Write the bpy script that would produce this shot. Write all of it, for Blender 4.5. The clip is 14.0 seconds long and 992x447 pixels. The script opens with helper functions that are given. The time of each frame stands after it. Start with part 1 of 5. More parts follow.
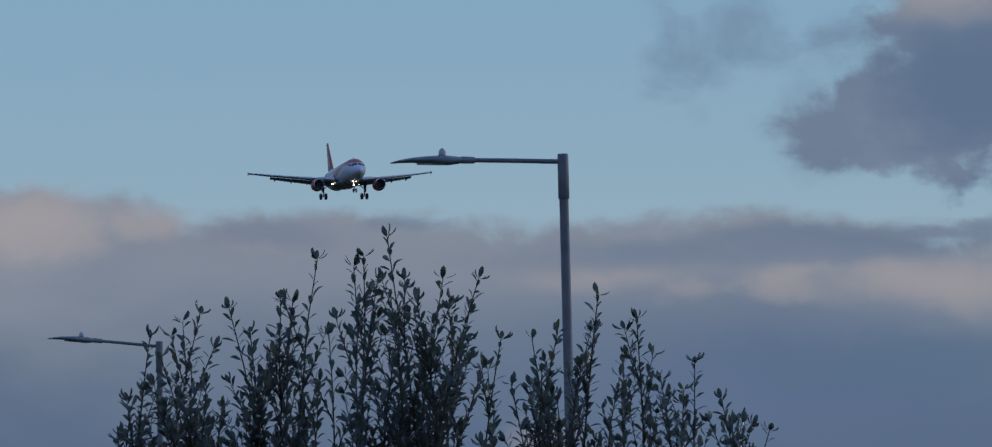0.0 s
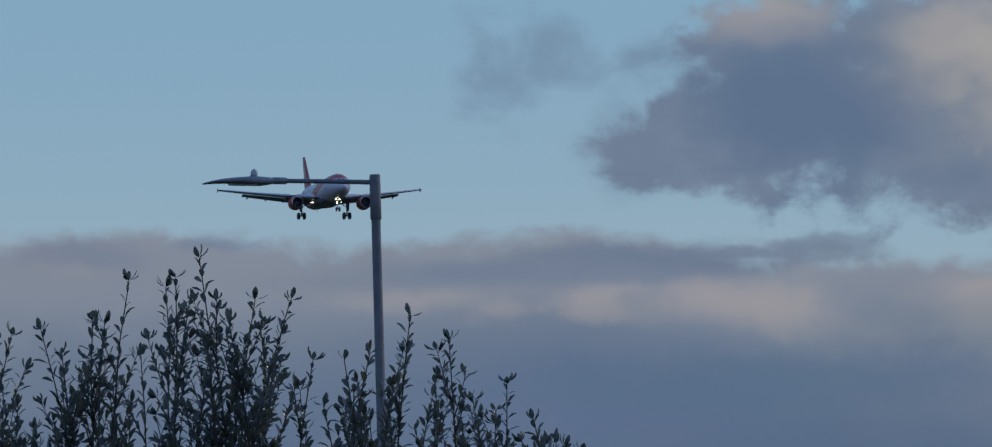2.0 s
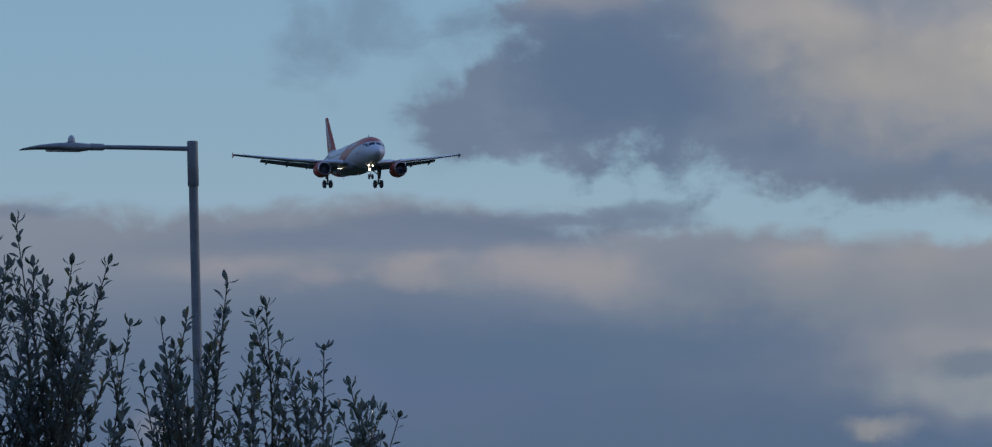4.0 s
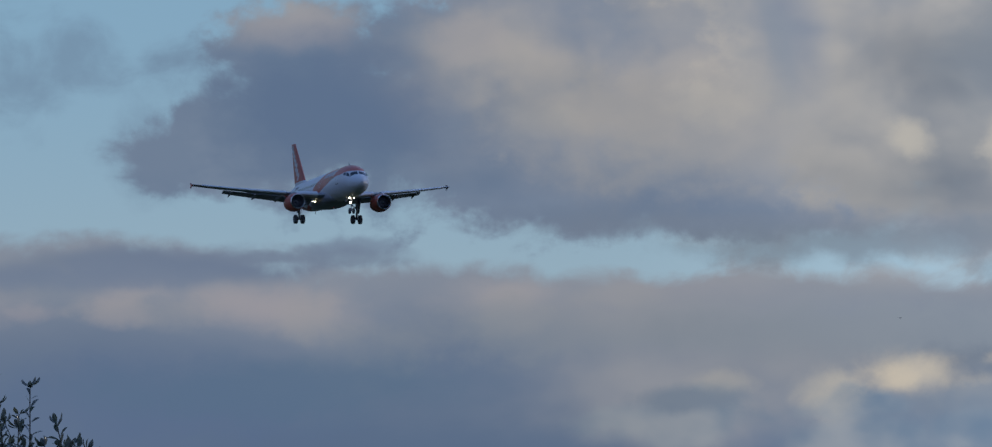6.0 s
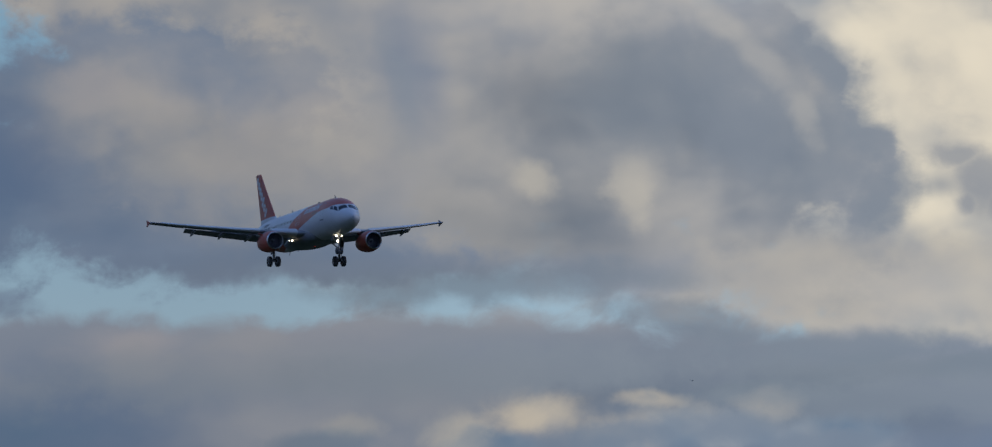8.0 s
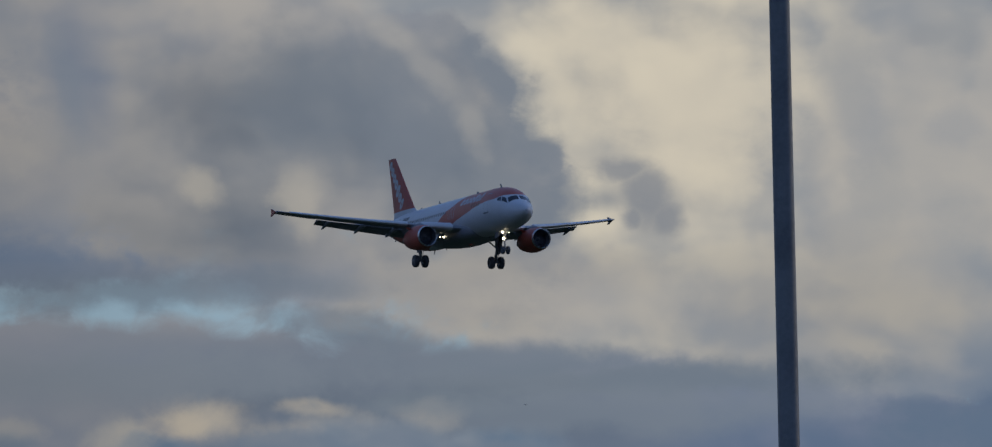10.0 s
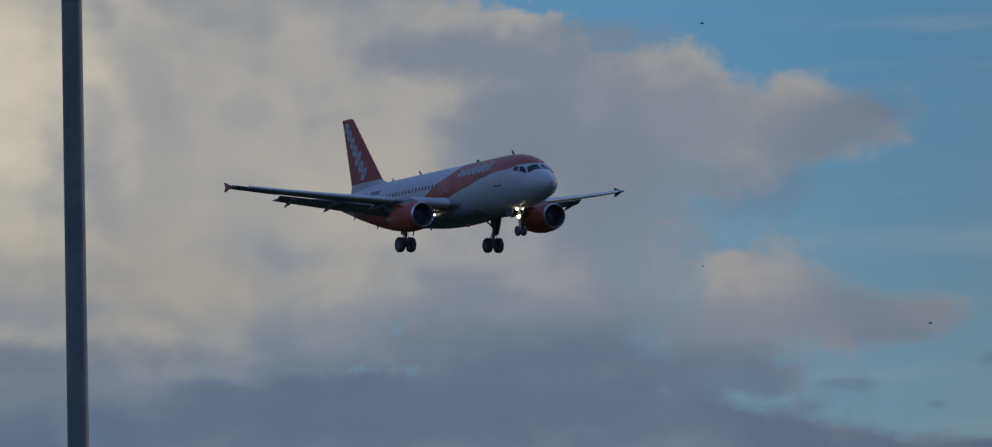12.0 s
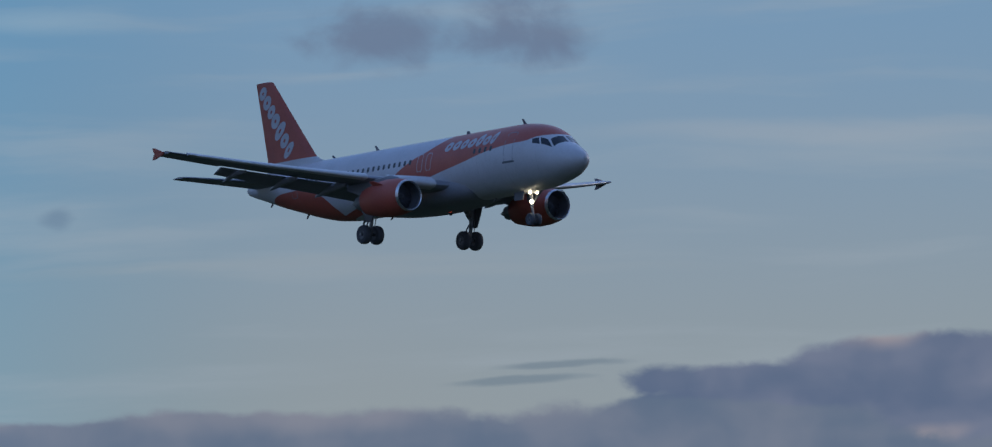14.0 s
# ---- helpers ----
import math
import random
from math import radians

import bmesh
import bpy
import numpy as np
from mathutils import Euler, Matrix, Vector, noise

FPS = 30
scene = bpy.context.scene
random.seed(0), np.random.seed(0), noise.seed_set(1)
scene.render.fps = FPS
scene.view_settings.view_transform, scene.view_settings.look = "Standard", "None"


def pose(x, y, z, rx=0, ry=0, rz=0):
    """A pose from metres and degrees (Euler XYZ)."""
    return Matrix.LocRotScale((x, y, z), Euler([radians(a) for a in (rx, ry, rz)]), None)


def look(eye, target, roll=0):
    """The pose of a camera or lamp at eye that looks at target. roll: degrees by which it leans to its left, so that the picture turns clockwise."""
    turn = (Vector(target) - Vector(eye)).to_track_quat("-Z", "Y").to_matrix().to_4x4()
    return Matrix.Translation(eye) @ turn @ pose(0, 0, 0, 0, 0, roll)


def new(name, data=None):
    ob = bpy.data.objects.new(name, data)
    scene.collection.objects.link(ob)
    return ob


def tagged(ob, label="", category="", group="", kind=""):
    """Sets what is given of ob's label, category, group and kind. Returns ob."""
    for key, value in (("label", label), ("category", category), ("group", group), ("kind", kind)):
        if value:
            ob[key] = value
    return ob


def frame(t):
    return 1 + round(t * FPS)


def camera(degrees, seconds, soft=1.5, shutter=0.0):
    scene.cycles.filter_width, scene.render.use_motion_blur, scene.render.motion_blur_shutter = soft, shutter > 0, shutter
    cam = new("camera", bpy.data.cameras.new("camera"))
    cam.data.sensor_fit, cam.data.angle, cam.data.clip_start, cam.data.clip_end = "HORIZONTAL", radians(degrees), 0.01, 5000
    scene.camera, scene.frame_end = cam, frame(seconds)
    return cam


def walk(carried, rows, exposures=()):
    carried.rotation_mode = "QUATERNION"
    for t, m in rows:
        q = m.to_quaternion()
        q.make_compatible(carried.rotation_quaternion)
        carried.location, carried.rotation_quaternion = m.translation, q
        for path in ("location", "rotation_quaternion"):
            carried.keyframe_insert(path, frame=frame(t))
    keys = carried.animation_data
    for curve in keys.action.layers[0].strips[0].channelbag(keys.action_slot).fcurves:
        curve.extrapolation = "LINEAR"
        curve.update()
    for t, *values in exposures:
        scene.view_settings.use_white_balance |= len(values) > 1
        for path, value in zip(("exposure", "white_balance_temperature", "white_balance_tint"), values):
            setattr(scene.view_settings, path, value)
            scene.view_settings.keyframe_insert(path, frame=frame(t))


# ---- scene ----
EYE = Vector((0.0, 0.0, 1.7))


def way(az, el):
    """Unit direction; az in degrees clockwise from +y, el above the horizon."""
    a, e = radians(az), radians(el)
    return Vector((math.sin(a) * math.cos(e), math.cos(a) * math.cos(e), math.sin(e)))


def aim(az, el, roll):
    return look(EYE, EYE + 100 * way(az, el), roll)


cam = camera(8.283, 14.0, soft=1.25)
walk(cam, [
    (0, aim(-0.0000, 2.2497, -0.861)),
    (0.5, aim(0.1595, 2.2743, -0.605)),
    (1, aim(0.3391, 2.2075, -0.660)),
    (1.5, aim(0.9135, 2.4015, -0.922)),
    (2, aim(1.5756, 2.3966, -0.998)),
    (4.5, aim(3.5367, 2.0656, -0.796)),
    (5, aim(4.1185, 2.2359, -0.785)),
    (5.5, aim(4.7882, 2.2769, -0.919)),
    (6, aim(5.5575, 2.3680, -0.988)),
    (6.5, aim(6.1922, 2.4786, -1.231)),
    (7, aim(7.0616, 2.6184, -1.483)),
    (7.5, aim(7.9880, 2.6485, -1.942)),
    (10, aim(11.5046, 2.6613, -1.171)),
    (10.5, aim(12.7472, 2.5806, -1.136)),
    (11, aim(13.9312, 2.4748, -1.087)),
    (11.5, aim(15.3453, 2.4356, -0.922)),
    (12, aim(17.4360, 2.4098, -1.008)),
    (12.5, aim(19.0667, 2.3888, -1.444)),
    (13, aim(21.5704, 2.3458, -1.708)),
    (13.5, aim(23.3930, 2.2869, -1.832)),
    (14, aim(26.5385, 2.1304, -1.672)),
], [(0, 0.9), (5, 0.9), (7.5, 0.82), (9, 0.54), (10, 0.45), (11, 0.43), (12, 0.42), (12.5, 0.5), (13, 0.72), (13.5, 0.84), (14, 0.88)])

# ---- world, sun ----
world = bpy.data.worlds.new("sky")
scene.world = world
world.use_nodes = True
wt = world.node_tree
sky = wt.nodes.new("ShaderNodeTexSky")
sky.sky_type, sky.sun_disc = "NISHITA", False
SUN_AZ, SUN_EL = 72.0, 11.0
sky.sun_elevation, sky.sun_rotation = radians(SUN_EL), radians(SUN_AZ)
sky.air_density, sky.dust_density, sky.ozone_density = 1.0, 0.4, 3.0
background = wt.nodes["Background"]
background.inputs["Strength"].default_value = 0.15
tint = wt.nodes.new("ShaderNodeMix")
tint.data_type, tint.blend_type = "RGBA", "MULTIPLY"
tint.inputs[0].default_value, tint.inputs[7].default_value = 1.0, (1.0, 0.95, 1.1, 1)
wt.links.new(sky.outputs[0], tint.inputs[6])
# unseen banks of dull cloud, added low down all round the horizon
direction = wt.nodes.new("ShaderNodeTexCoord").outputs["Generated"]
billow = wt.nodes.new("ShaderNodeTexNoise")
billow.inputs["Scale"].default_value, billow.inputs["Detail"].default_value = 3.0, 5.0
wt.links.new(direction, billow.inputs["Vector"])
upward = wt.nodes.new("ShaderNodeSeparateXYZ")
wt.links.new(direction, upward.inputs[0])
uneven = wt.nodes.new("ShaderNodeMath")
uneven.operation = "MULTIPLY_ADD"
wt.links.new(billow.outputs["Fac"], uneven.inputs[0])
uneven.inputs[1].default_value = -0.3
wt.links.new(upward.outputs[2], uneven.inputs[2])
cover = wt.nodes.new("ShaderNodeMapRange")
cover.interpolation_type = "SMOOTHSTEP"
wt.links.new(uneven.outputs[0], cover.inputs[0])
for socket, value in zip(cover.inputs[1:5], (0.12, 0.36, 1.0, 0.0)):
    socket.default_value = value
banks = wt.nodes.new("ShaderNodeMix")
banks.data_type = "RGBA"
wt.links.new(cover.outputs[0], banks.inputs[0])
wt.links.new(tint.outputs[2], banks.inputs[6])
# dull colour, to cut the low light on the airliner's belly
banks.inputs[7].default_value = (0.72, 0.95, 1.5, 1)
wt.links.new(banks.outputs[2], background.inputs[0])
sun = new("sun", bpy.data.lights.new("sun", "SUN"))
sun.data.energy, sun.data.angle, sun.data.color = 0.2, radians(10), (1.0, 0.86, 0.7)
sun.matrix_world = look(EYE + 50 * way(SUN_AZ, SUN_EL), EYE)


# ---- materials ----
def rgb(r, g, b):
    """Linear colour from 0-255 display values."""
    return tuple(((v / 255 + 0.055) / 1.055) ** 2.4 if v > 10 else v / 255 / 12.92 for v in (r, g, b)) + (1.0,)


class Nodes:
    """Short calls that add nodes to one material."""

    def __init__(self, name):
        self.material = bpy.data.materials.new(name)
        self.material.use_nodes = True
        self.tree = self.material.node_tree
        self.tree.nodes.clear()
        self.out = self.tree.nodes.new("ShaderNodeOutputMaterial")

    def put(self, socket, value):
        if isinstance(value, bpy.types.NodeSocket):
            self.tree.links.new(value, socket)
        else:
            socket.default_value = value

    def add(self, kind, *values, out=0, operation=""):
        node = self.tree.nodes.new(kind)
        if operation:
            node.operation = operation
        for i, value in enumerate(values):
            if value is not None:
                self.put(node.inputs[i], value)
        return node.outputs[out]

    def math(self, op, *values):
        return self.add("ShaderNodeMath", *values, operation=op)

    def vec(self, op, *values, out=0):
        return self.add("ShaderNodeVectorMath", *values, operation=op, out=out)

    def step(self, value, low, high):
        """Smooth step from 0 at low to 1 at high."""
        node = self.tree.nodes.new("ShaderNodeMapRange")
        node.interpolation_type = "SMOOTHSTEP"
        for i, v in enumerate((value, low, high, 0.0, 1.0)):
            self.put(node.inputs[i], v)
        return node.outputs[0]

    def mix(self, fac, a, b, blend="MIX"):
        node = self.tree.nodes.new("ShaderNodeMix")
        node.data_type, node.blend_type = "RGBA", blend
        self.put(node.inputs[0], fac)
        self.put(node.inputs[6], a)
        self.put(node.inputs[7], b)
        return node.outputs[2]

    def noise(self, where, scale, detail=4.0, rough=0.5, distort=0.0, colour=False):
        node = self.tree.nodes.new("ShaderNodeTexNoise")
        self.put(node.inputs["Vector"], where)
        for key, v in (("Scale", scale), ("Detail", detail), ("Roughness", rough), ("Distortion", distort)):
            node.inputs[key].default_value = v
        return node.outputs["Color" if colour else "Fac"]

    def curve(self, value, points):
        """A smooth curve through (x, y) points, x and y within 0 to 1."""
        node = self.tree.nodes.new("ShaderNodeFloatCurve")
        self.put(node.inputs[1], value)
        line = node.mapping.curves[0]
        line.points[0].location, line.points[1].location = points[0], points[-1]
        for x, y in points[1:-1]:
            line.points.new(x, y)
        node.mapping.update()
        return node.outputs[0]

    def coords(self):
        return self.tree.nodes.new("ShaderNodeTexCoord").outputs["Object"]

    def surface(self, colour, rough=0.5, metal=0.0, bump=None, depth=0.01, coat=0.0, spec=0.5):
        node = self.tree.nodes.new("ShaderNodeBsdfPrincipled")
        for key, v in (("Base Color", colour), ("Roughness", rough), ("Metallic", metal), ("Coat Weight", coat), ("Specular IOR Level", spec)):
            self.put(node.inputs[key], v)
        if bump is not None:
            b = self.tree.nodes.new("ShaderNodeBump")
            b.inputs["Strength"].default_value, b.inputs["Distance"].default_value = 0.5, depth
            self.put(b.inputs["Height"], bump)
            self.tree.links.new(b.outputs[0], node.inputs["Normal"])
        self.tree.links.new(node.outputs[0], self.out.inputs[0])
        return self.material


def worn(name, a, b, rough=0.5, metal=0.0, scale=3.0, fine=40.0, depth=0.002, coat=0.0):
    """Colour a with stains of b at two scales, fine relief and uneven gloss."""
    n = Nodes(name)
    p = n.coords()
    big, small = n.noise(p, scale, 5, 0.6), n.noise(p, fine, 4, 0.6)
    f = n.step(n.math("ADD", n.math("MULTIPLY", big, 0.7), n.math("MULTIPLY", small, 0.3)), 0.35, 0.7)
    r = n.math("ADD", rough - 0.08, n.math("MULTIPLY", small, 0.16))
    return n.surface(n.mix(f, a, b), r, metal, small, depth, coat)


def glowing(name, colour, strength):
    n = Nodes(name)
    e = n.add("ShaderNodeEmission", colour, strength)
    n.tree.links.new(e, n.out.inputs[0])
    return n.material


ORANGE, ORANGE_DARK = (0.46, 0.098, 0.066, 1), (0.37, 0.08, 0.055, 1)
WHITE, WHITE_DIRTY = (0.6, 0.61, 0.64, 1), (0.5, 0.51, 0.53, 1)
m_orange = worn("orange_paint", ORANGE, ORANGE_DARK, 0.5, scale=0.5, fine=9)
m_white = worn("white_paint", WHITE, WHITE_DIRTY, 0.45, scale=0.4, fine=7)
m_wing = worn("wing_grey_paint", (0.27, 0.28, 0.31, 1), (0.21, 0.22, 0.25, 1), 0.4, scale=0.6, fine=8)
m_slat = worn("slat_bare_metal", (0.66, 0.67, 0.68, 1), (0.55, 0.55, 0.56, 1), 0.4, 0.1, scale=0.8, fine=10)
m_metal = worn("bright_metal", (0.75, 0.75, 0.76, 1), (0.6, 0.6, 0.62, 1), 0.28, 0.9, scale=2, fine=20)
m_steel = worn("gear_steel", (0.3, 0.31, 0.33, 1), (0.16, 0.16, 0.17, 1), 0.45, 0.5, scale=3, fine=25)
m_tyre = worn("tyre_rubber", (0.075, 0.08, 0.095, 1), (0.1, 0.105, 0.115, 1), 0.7, scale=6, fine=60)
m_dark = worn("dark_intake", (0.09, 0.095, 0.115, 1), (0.12, 0.125, 0.145, 1), 0.5, 0.2, scale=4, fine=30)
m_grey = worn("dark_grey_paint", (0.15, 0.157, 0.17, 1), (0.11, 0.115, 0.125, 1), 0.5, scale=2, fine=20)
m_glass = worn("dark_cockpit_glass", (0.035, 0.04, 0.05, 1), (0.045, 0.05, 0.06, 1), 0.15, scale=1, fine=4, depth=0.0005)
m_letter = worn("white_lettering_paint", (0.52, 0.53, 0.56, 1), (0.44, 0.45, 0.47, 1), 0.4, scale=2, fine=12)
m_lamp = glowing("landing_light_glow", (1.0, 0.88, 0.62, 1), 5.0)
m_beacon = glowing("red_beacon_glow", (1.0, 0.08, 0.03, 1), 4.0)
m_galv = worn("galvanised_steel", (0.2, 0.21, 0.22, 1), (0.13, 0.137, 0.145, 1), 0.55, 0.3, scale=2.5, fine=35)
m_head = worn("lamp_head_grey_paint", (0.26, 0.27, 0.28, 1), (0.18, 0.19, 0.19, 1), 0.45, 0.2, scale=5, fine=50)
m_clear = worn("frosted_diffuser", (0.5, 0.52, 0.53, 1), (0.42, 0.43, 0.44, 1), 0.25, scale=8, fine=60)


def livery():
    """White body with an orange sweep from the crown down to the wing root, and an orange belly aft."""
    n = Nodes("airliner_livery")
    p = n.coords()
    xyz = n.add("ShaderNodeSeparateXYZ", p)
    sep = xyz.node
    s, z = n.math("MULTIPLY", sep.outputs[0], -1.0), sep.outputs[2]
    u = n.math("DIVIDE", s, 34.0)

    def line(points):
        pts = [(max(0.0, min(1.0, a / 34)), (b + 3) / 6) for a, b in points]
        return n.math("SUBTRACT", n.math("MULTIPLY", n.curve(u, pts), 6.0), 3.0)

    low = line([(0, 3), (1.3, 1.6), (1.9, 1.12), (2.9, 0.98), (3.7, 0.78), (4.7, 0.74), (6.8, 0.55), (9.4, 0.08), (12.6, -0.45), (16, -1.2), (34, -3)])
    high = line([(0, 3), (10.6, 2.6), (11.85, 1.9), (13.2, 1.2), (14.5, 0.77), (16.1, 0.05), (18, -0.9), (34, -3)])
    sweep = n.math("MULTIPLY", n.step(n.math("SUBTRACT", z, low), -0.015, 0.015), n.step(n.math("SUBTRACT", high, z), -0.015, 0.015))
    aft = line([(0, -3), (21.4, -3), (22.7, -1.5), (24.0, -0.4), (25.1, 0.08), (27.5, 0.17), (29.4, 0.1), (30.6, -0.5), (31.2, -3), (34, -3)])
    rear = n.step(n.math("SUBTRACT", aft, z), -0.015, 0.015)
    big, small = n.noise(p, 0.5, 5, 0.6), n.noise(p, 7.0, 4, 0.6)
    dirt = n.step(n.math("ADD", n.math("MULTIPLY", big, 0.6), n.math("MULTIPLY", small, 0.4)), 0.4, 0.75)
    white, orange = n.mix(dirt, WHITE, WHITE_DIRTY), n.mix(dirt, ORANGE, ORANGE_DARK)
    seams = n.math("LESS_THAN", n.math("FRACT", n.math("DIVIDE", s, 2.65)), 0.006)
    paint = n.mix(n.math("MAXIMUM", sweep, rear), white, orange)
    paint = n.mix(n.math("MULTIPLY", seams, 0.45), paint, (0.25, 0.25, 0.26, 1))
    return n.surface(paint, n.math("ADD", 0.36, n.math("MULTIPLY", small, 0.16)), 0.0, small, 0.002, 0.1)


m_livery = livery()


def leaf_material():
    n = Nodes("willow_leaf")
    p = n.coords()
    geo = n.tree.nodes.new("ShaderNodeNewGeometry")
    info = n.tree.nodes.new("ShaderNodeObjectInfo")
    pick = n.math("FRACT", n.math("ADD", geo.outputs["Random Per Island"], info.outputs["Random"]))
    green = n.mix(pick, (0.1, 0.118, 0.115, 1), (0.14, 0.155, 0.14, 1))
    turned = n.mix(n.step(pick, 0.93, 0.97), green, (0.16, 0.11, 0.03, 1))
    vein = n.noise(p, 60, 3, 0.6)
    colour = n.mix(n.math("MULTIPLY", vein, 0.5), turned, (0.045, 0.055, 0.03, 1))
    made = n.surface(colour, 0.4, 0.0, vein, 0.002, 0.8, 0.5)
    front = n.out.inputs[0].links[0].from_socket
    thin = n.add("ShaderNodeBsdfTranslucent", n.mix(0.5, colour, (0.17, 0.2, 0.13, 1)))
    n.tree.links.new(n.add("ShaderNodeMixShader", 0.5, front, thin), n.out.inputs[0])
    return made


def ground_material():
    n = Nodes("rough_grass")
    p = n.coords()
    big, mid, small = n.noise(p, 0.02, 5, 0.6), n.noise(p, 0.6, 5, 0.6), n.noise(p, 14, 5, 0.7)
    c = n.mix(n.step(big, 0.35, 0.65), (0.035, 0.05, 0.018, 1), (0.055, 0.06, 0.025, 1))
    c = n.mix(n.step(mid, 0.5, 0.75), c, (0.065, 0.058, 0.035, 1))
    c = n.mix(n.math("MULTIPLY", small, 0.6), c, (0.022, 0.03, 0.013, 1))
    return n.surface(c, 0.9, 0.0, small, 0.05, 0.0, 0.2)


m_leaf = leaf_material()
m_bark = worn("twig_bark", (0.07, 0.055, 0.04, 1), (0.045, 0.04, 0.03, 1), 0.8, scale=12, fine=90)
m_ground = ground_material()
m_feather = worn("gull_feathers", (0.3, 0.31, 0.33, 1), (0.1, 0.1, 0.11, 1), 0.7, scale=8, fine=40)
m_plume = worn("white_feathers", (0.8, 0.8, 0.8, 1), (0.6, 0.6, 0.6, 1), 0.7, scale=8, fine=40)


# ---- sky backdrop ----
def sky_material():
    """Blue evening sky with banks of cloud, by azimuth and height in degrees."""
    n = Nodes("evening_sky_with_clouds")
    p = n.coords()
    sep = n.add("ShaderNodeSeparateXYZ", p).node
    x, y, z = sep.outputs
    az = n.math("MULTIPLY", n.math("ARCTAN2", x, y), 57.29578)
    flat = n.math("SQRT", n.math("ADD", n.math("MULTIPLY", x, x), n.math("MULTIPLY", y, y)))
    el = n.math("MULTIPLY", n.math("ARCTAN2", z, flat), 57.29578)
    at = n.add("ShaderNodeCombineXYZ", az, el, 0.0)

    def warp(scale, amount, stretch=(1, 1, 1), detail=6.0, rough=0.55):
        c = n.noise(n.vec("MULTIPLY", at, stretch), scale, detail, rough, 0.0, True)
        return n.vec("ADD", at, n.vec("MULTIPLY", n.vec("SUBTRACT", c, (0.5, 0.5, 0.5)), (amount, amount * 0.8, 0)))

    puffy = warp(1.1, 0.9, detail=7.0, rough=0.56)
    soft = warp(0.5, 1.1, (1, 1.5, 1), 3.0, 0.45)
    streaky = warp(0.6, 0.55, (0.5, 1.9, 1), 6.0, 0.52)
    grain = n.math("SUBTRACT", n.noise(n.vec("MULTIPLY", at, (1, 1.35, 1)), 1.5, 8, 0.55, 0.3), 0.5)
    broad = n.math("SUBTRACT", n.noise(n.vec("MULTIPLY", at, (0.7, 1.3, 1)), 0.8, 4, 0.5, 0.2), 0.5)
    fine = n.math("SUBTRACT", n.noise(n.vec("MULTIPLY", at, (1, 1.2, 1)), 4.5, 6, 0.58, 0.2), 0.5)
    rough_at = n.vec("MULTIPLY", warp(0.9, 0.45, detail=4.0), (1, 1.25, 1))
    heap = n.noise(rough_at, 1.0, 3, 0.4, 0.1)
    heap_sunward = n.noise(n.vec("ADD", rough_at, (0.14, 0.17, 0)), 1.0, 3, 0.4, 0.1)
    # relief of the heaps: above 0 where they face the light
    relief = n.math("ADD", n.math("MULTIPLY", n.math("SUBTRACT", heap, heap_sunward), 1.3), n.math("MULTIPLY", n.math("SUBTRACT", heap, 0.5), 0.6))

    ragged = n.math("ADD", n.math("MULTIPLY", relief, 0.5), n.math("ADD", n.math("MULTIPLY", grain, 0.9), n.math("MULTIPLY", fine, 0.3)))

    def blob(where, a, e, ra, re):
        """1 in the middle of an ellipse, 0 on its rim, less outside."""
        d = n.vec("LENGTH", n.vec("MULTIPLY", n.vec("SUBTRACT", where, (a, e, 0)), (1 / ra, 1 / re, 0)), out=1)
        return n.math("SUBTRACT", 1.0, d)

    def union(where, *ellipses):
        f = blob(where, *ellipses[0])
        for q in ellipses[1:]:
            f = n.math("SMOOTH_MAX", f, blob(where, *q), 0.15)
        return f

    def plus(field, texture, amount):
        return n.math("ADD", field, n.math("MULTIPLY", texture, amount))

    def over(below, mask, amount, colour):
        return n.mix(n.math("MULTIPLY", mask, amount), below, colour)

    def patchy(below, amount, colour, texture, push, *ellipses):
        """Soft areas of another tone."""
        return over(below, n.step(plus(union(soft, *ellipses), texture, push), -0.25, 1.05), amount, colour)

    def tones(dark, light, texture=None, span=0.3):
        return n.mix(n.step(texture or relief, -span, span), dark, light)

    # clear sky: paler low down, deeper blue away to the right
    height = n.step(el, 0.0, 4.6)
    left = n.mix(height, rgb(155, 174, 187), rgb(130, 165, 192))
    middle = n.mix(height, rgb(114, 147, 167), rgb(90, 138, 175))
    right = n.mix(height, rgb(145, 154, 161), rgb(116, 150, 183))
    c = n.mix(n.step(az, 9.0, 14.0), left, middle)
    c = n.mix(n.step(az, 20.5, 25.5), c, right)
    # thin high streaks
    streak = n.noise(n.vec("MULTIPLY", streaky, (0.22, 2.2, 1)), 1.1, 5, 0.5)
    c = over(c, n.step(streak, 0.48, 0.75), n.math("MULTIPLY", 0.4, n.step(az, 17.0, 23.0)), rgb(156, 167, 180))
    c = over(c, n.step(union(streaky, (22.82, 3.91, 0.90, 0.14)), -0.2, 0.9), 0.35, rgb(150, 172, 190))
    c = over(c, n.step(union(streaky, (29.29, 2.83, 2.22, 0.12)), -0.2, 0.9), 0.4, rgb(160, 168, 180))
    c = over(c, n.step(union(streaky, (25.03, 1.82, 3.18, 0.08), (26.11, 1.74, 2.65, 0.07)), -0.2, 0.9), 0.3, rgb(150, 160, 170))
    # dusky wisps high up
    c = over(c, n.step(plus(union(soft, (25.61, 3.70, 0.79, 0.40), (26.93, 3.61, 1.01, 0.38)), grain, 2.0), 0.05, 0.95), 0.8, rgb(104, 118, 146))
    c = over(c, n.step(plus(union(soft, (1.49, 3.72, 0.69, 0.64), (1.95, 3.89, 0.79, 0.64), (3.02, 3.91, 0.48, 0.32)), grain, 2.6), 0.1, 1.1), 0.6, rgb(108, 130, 156))
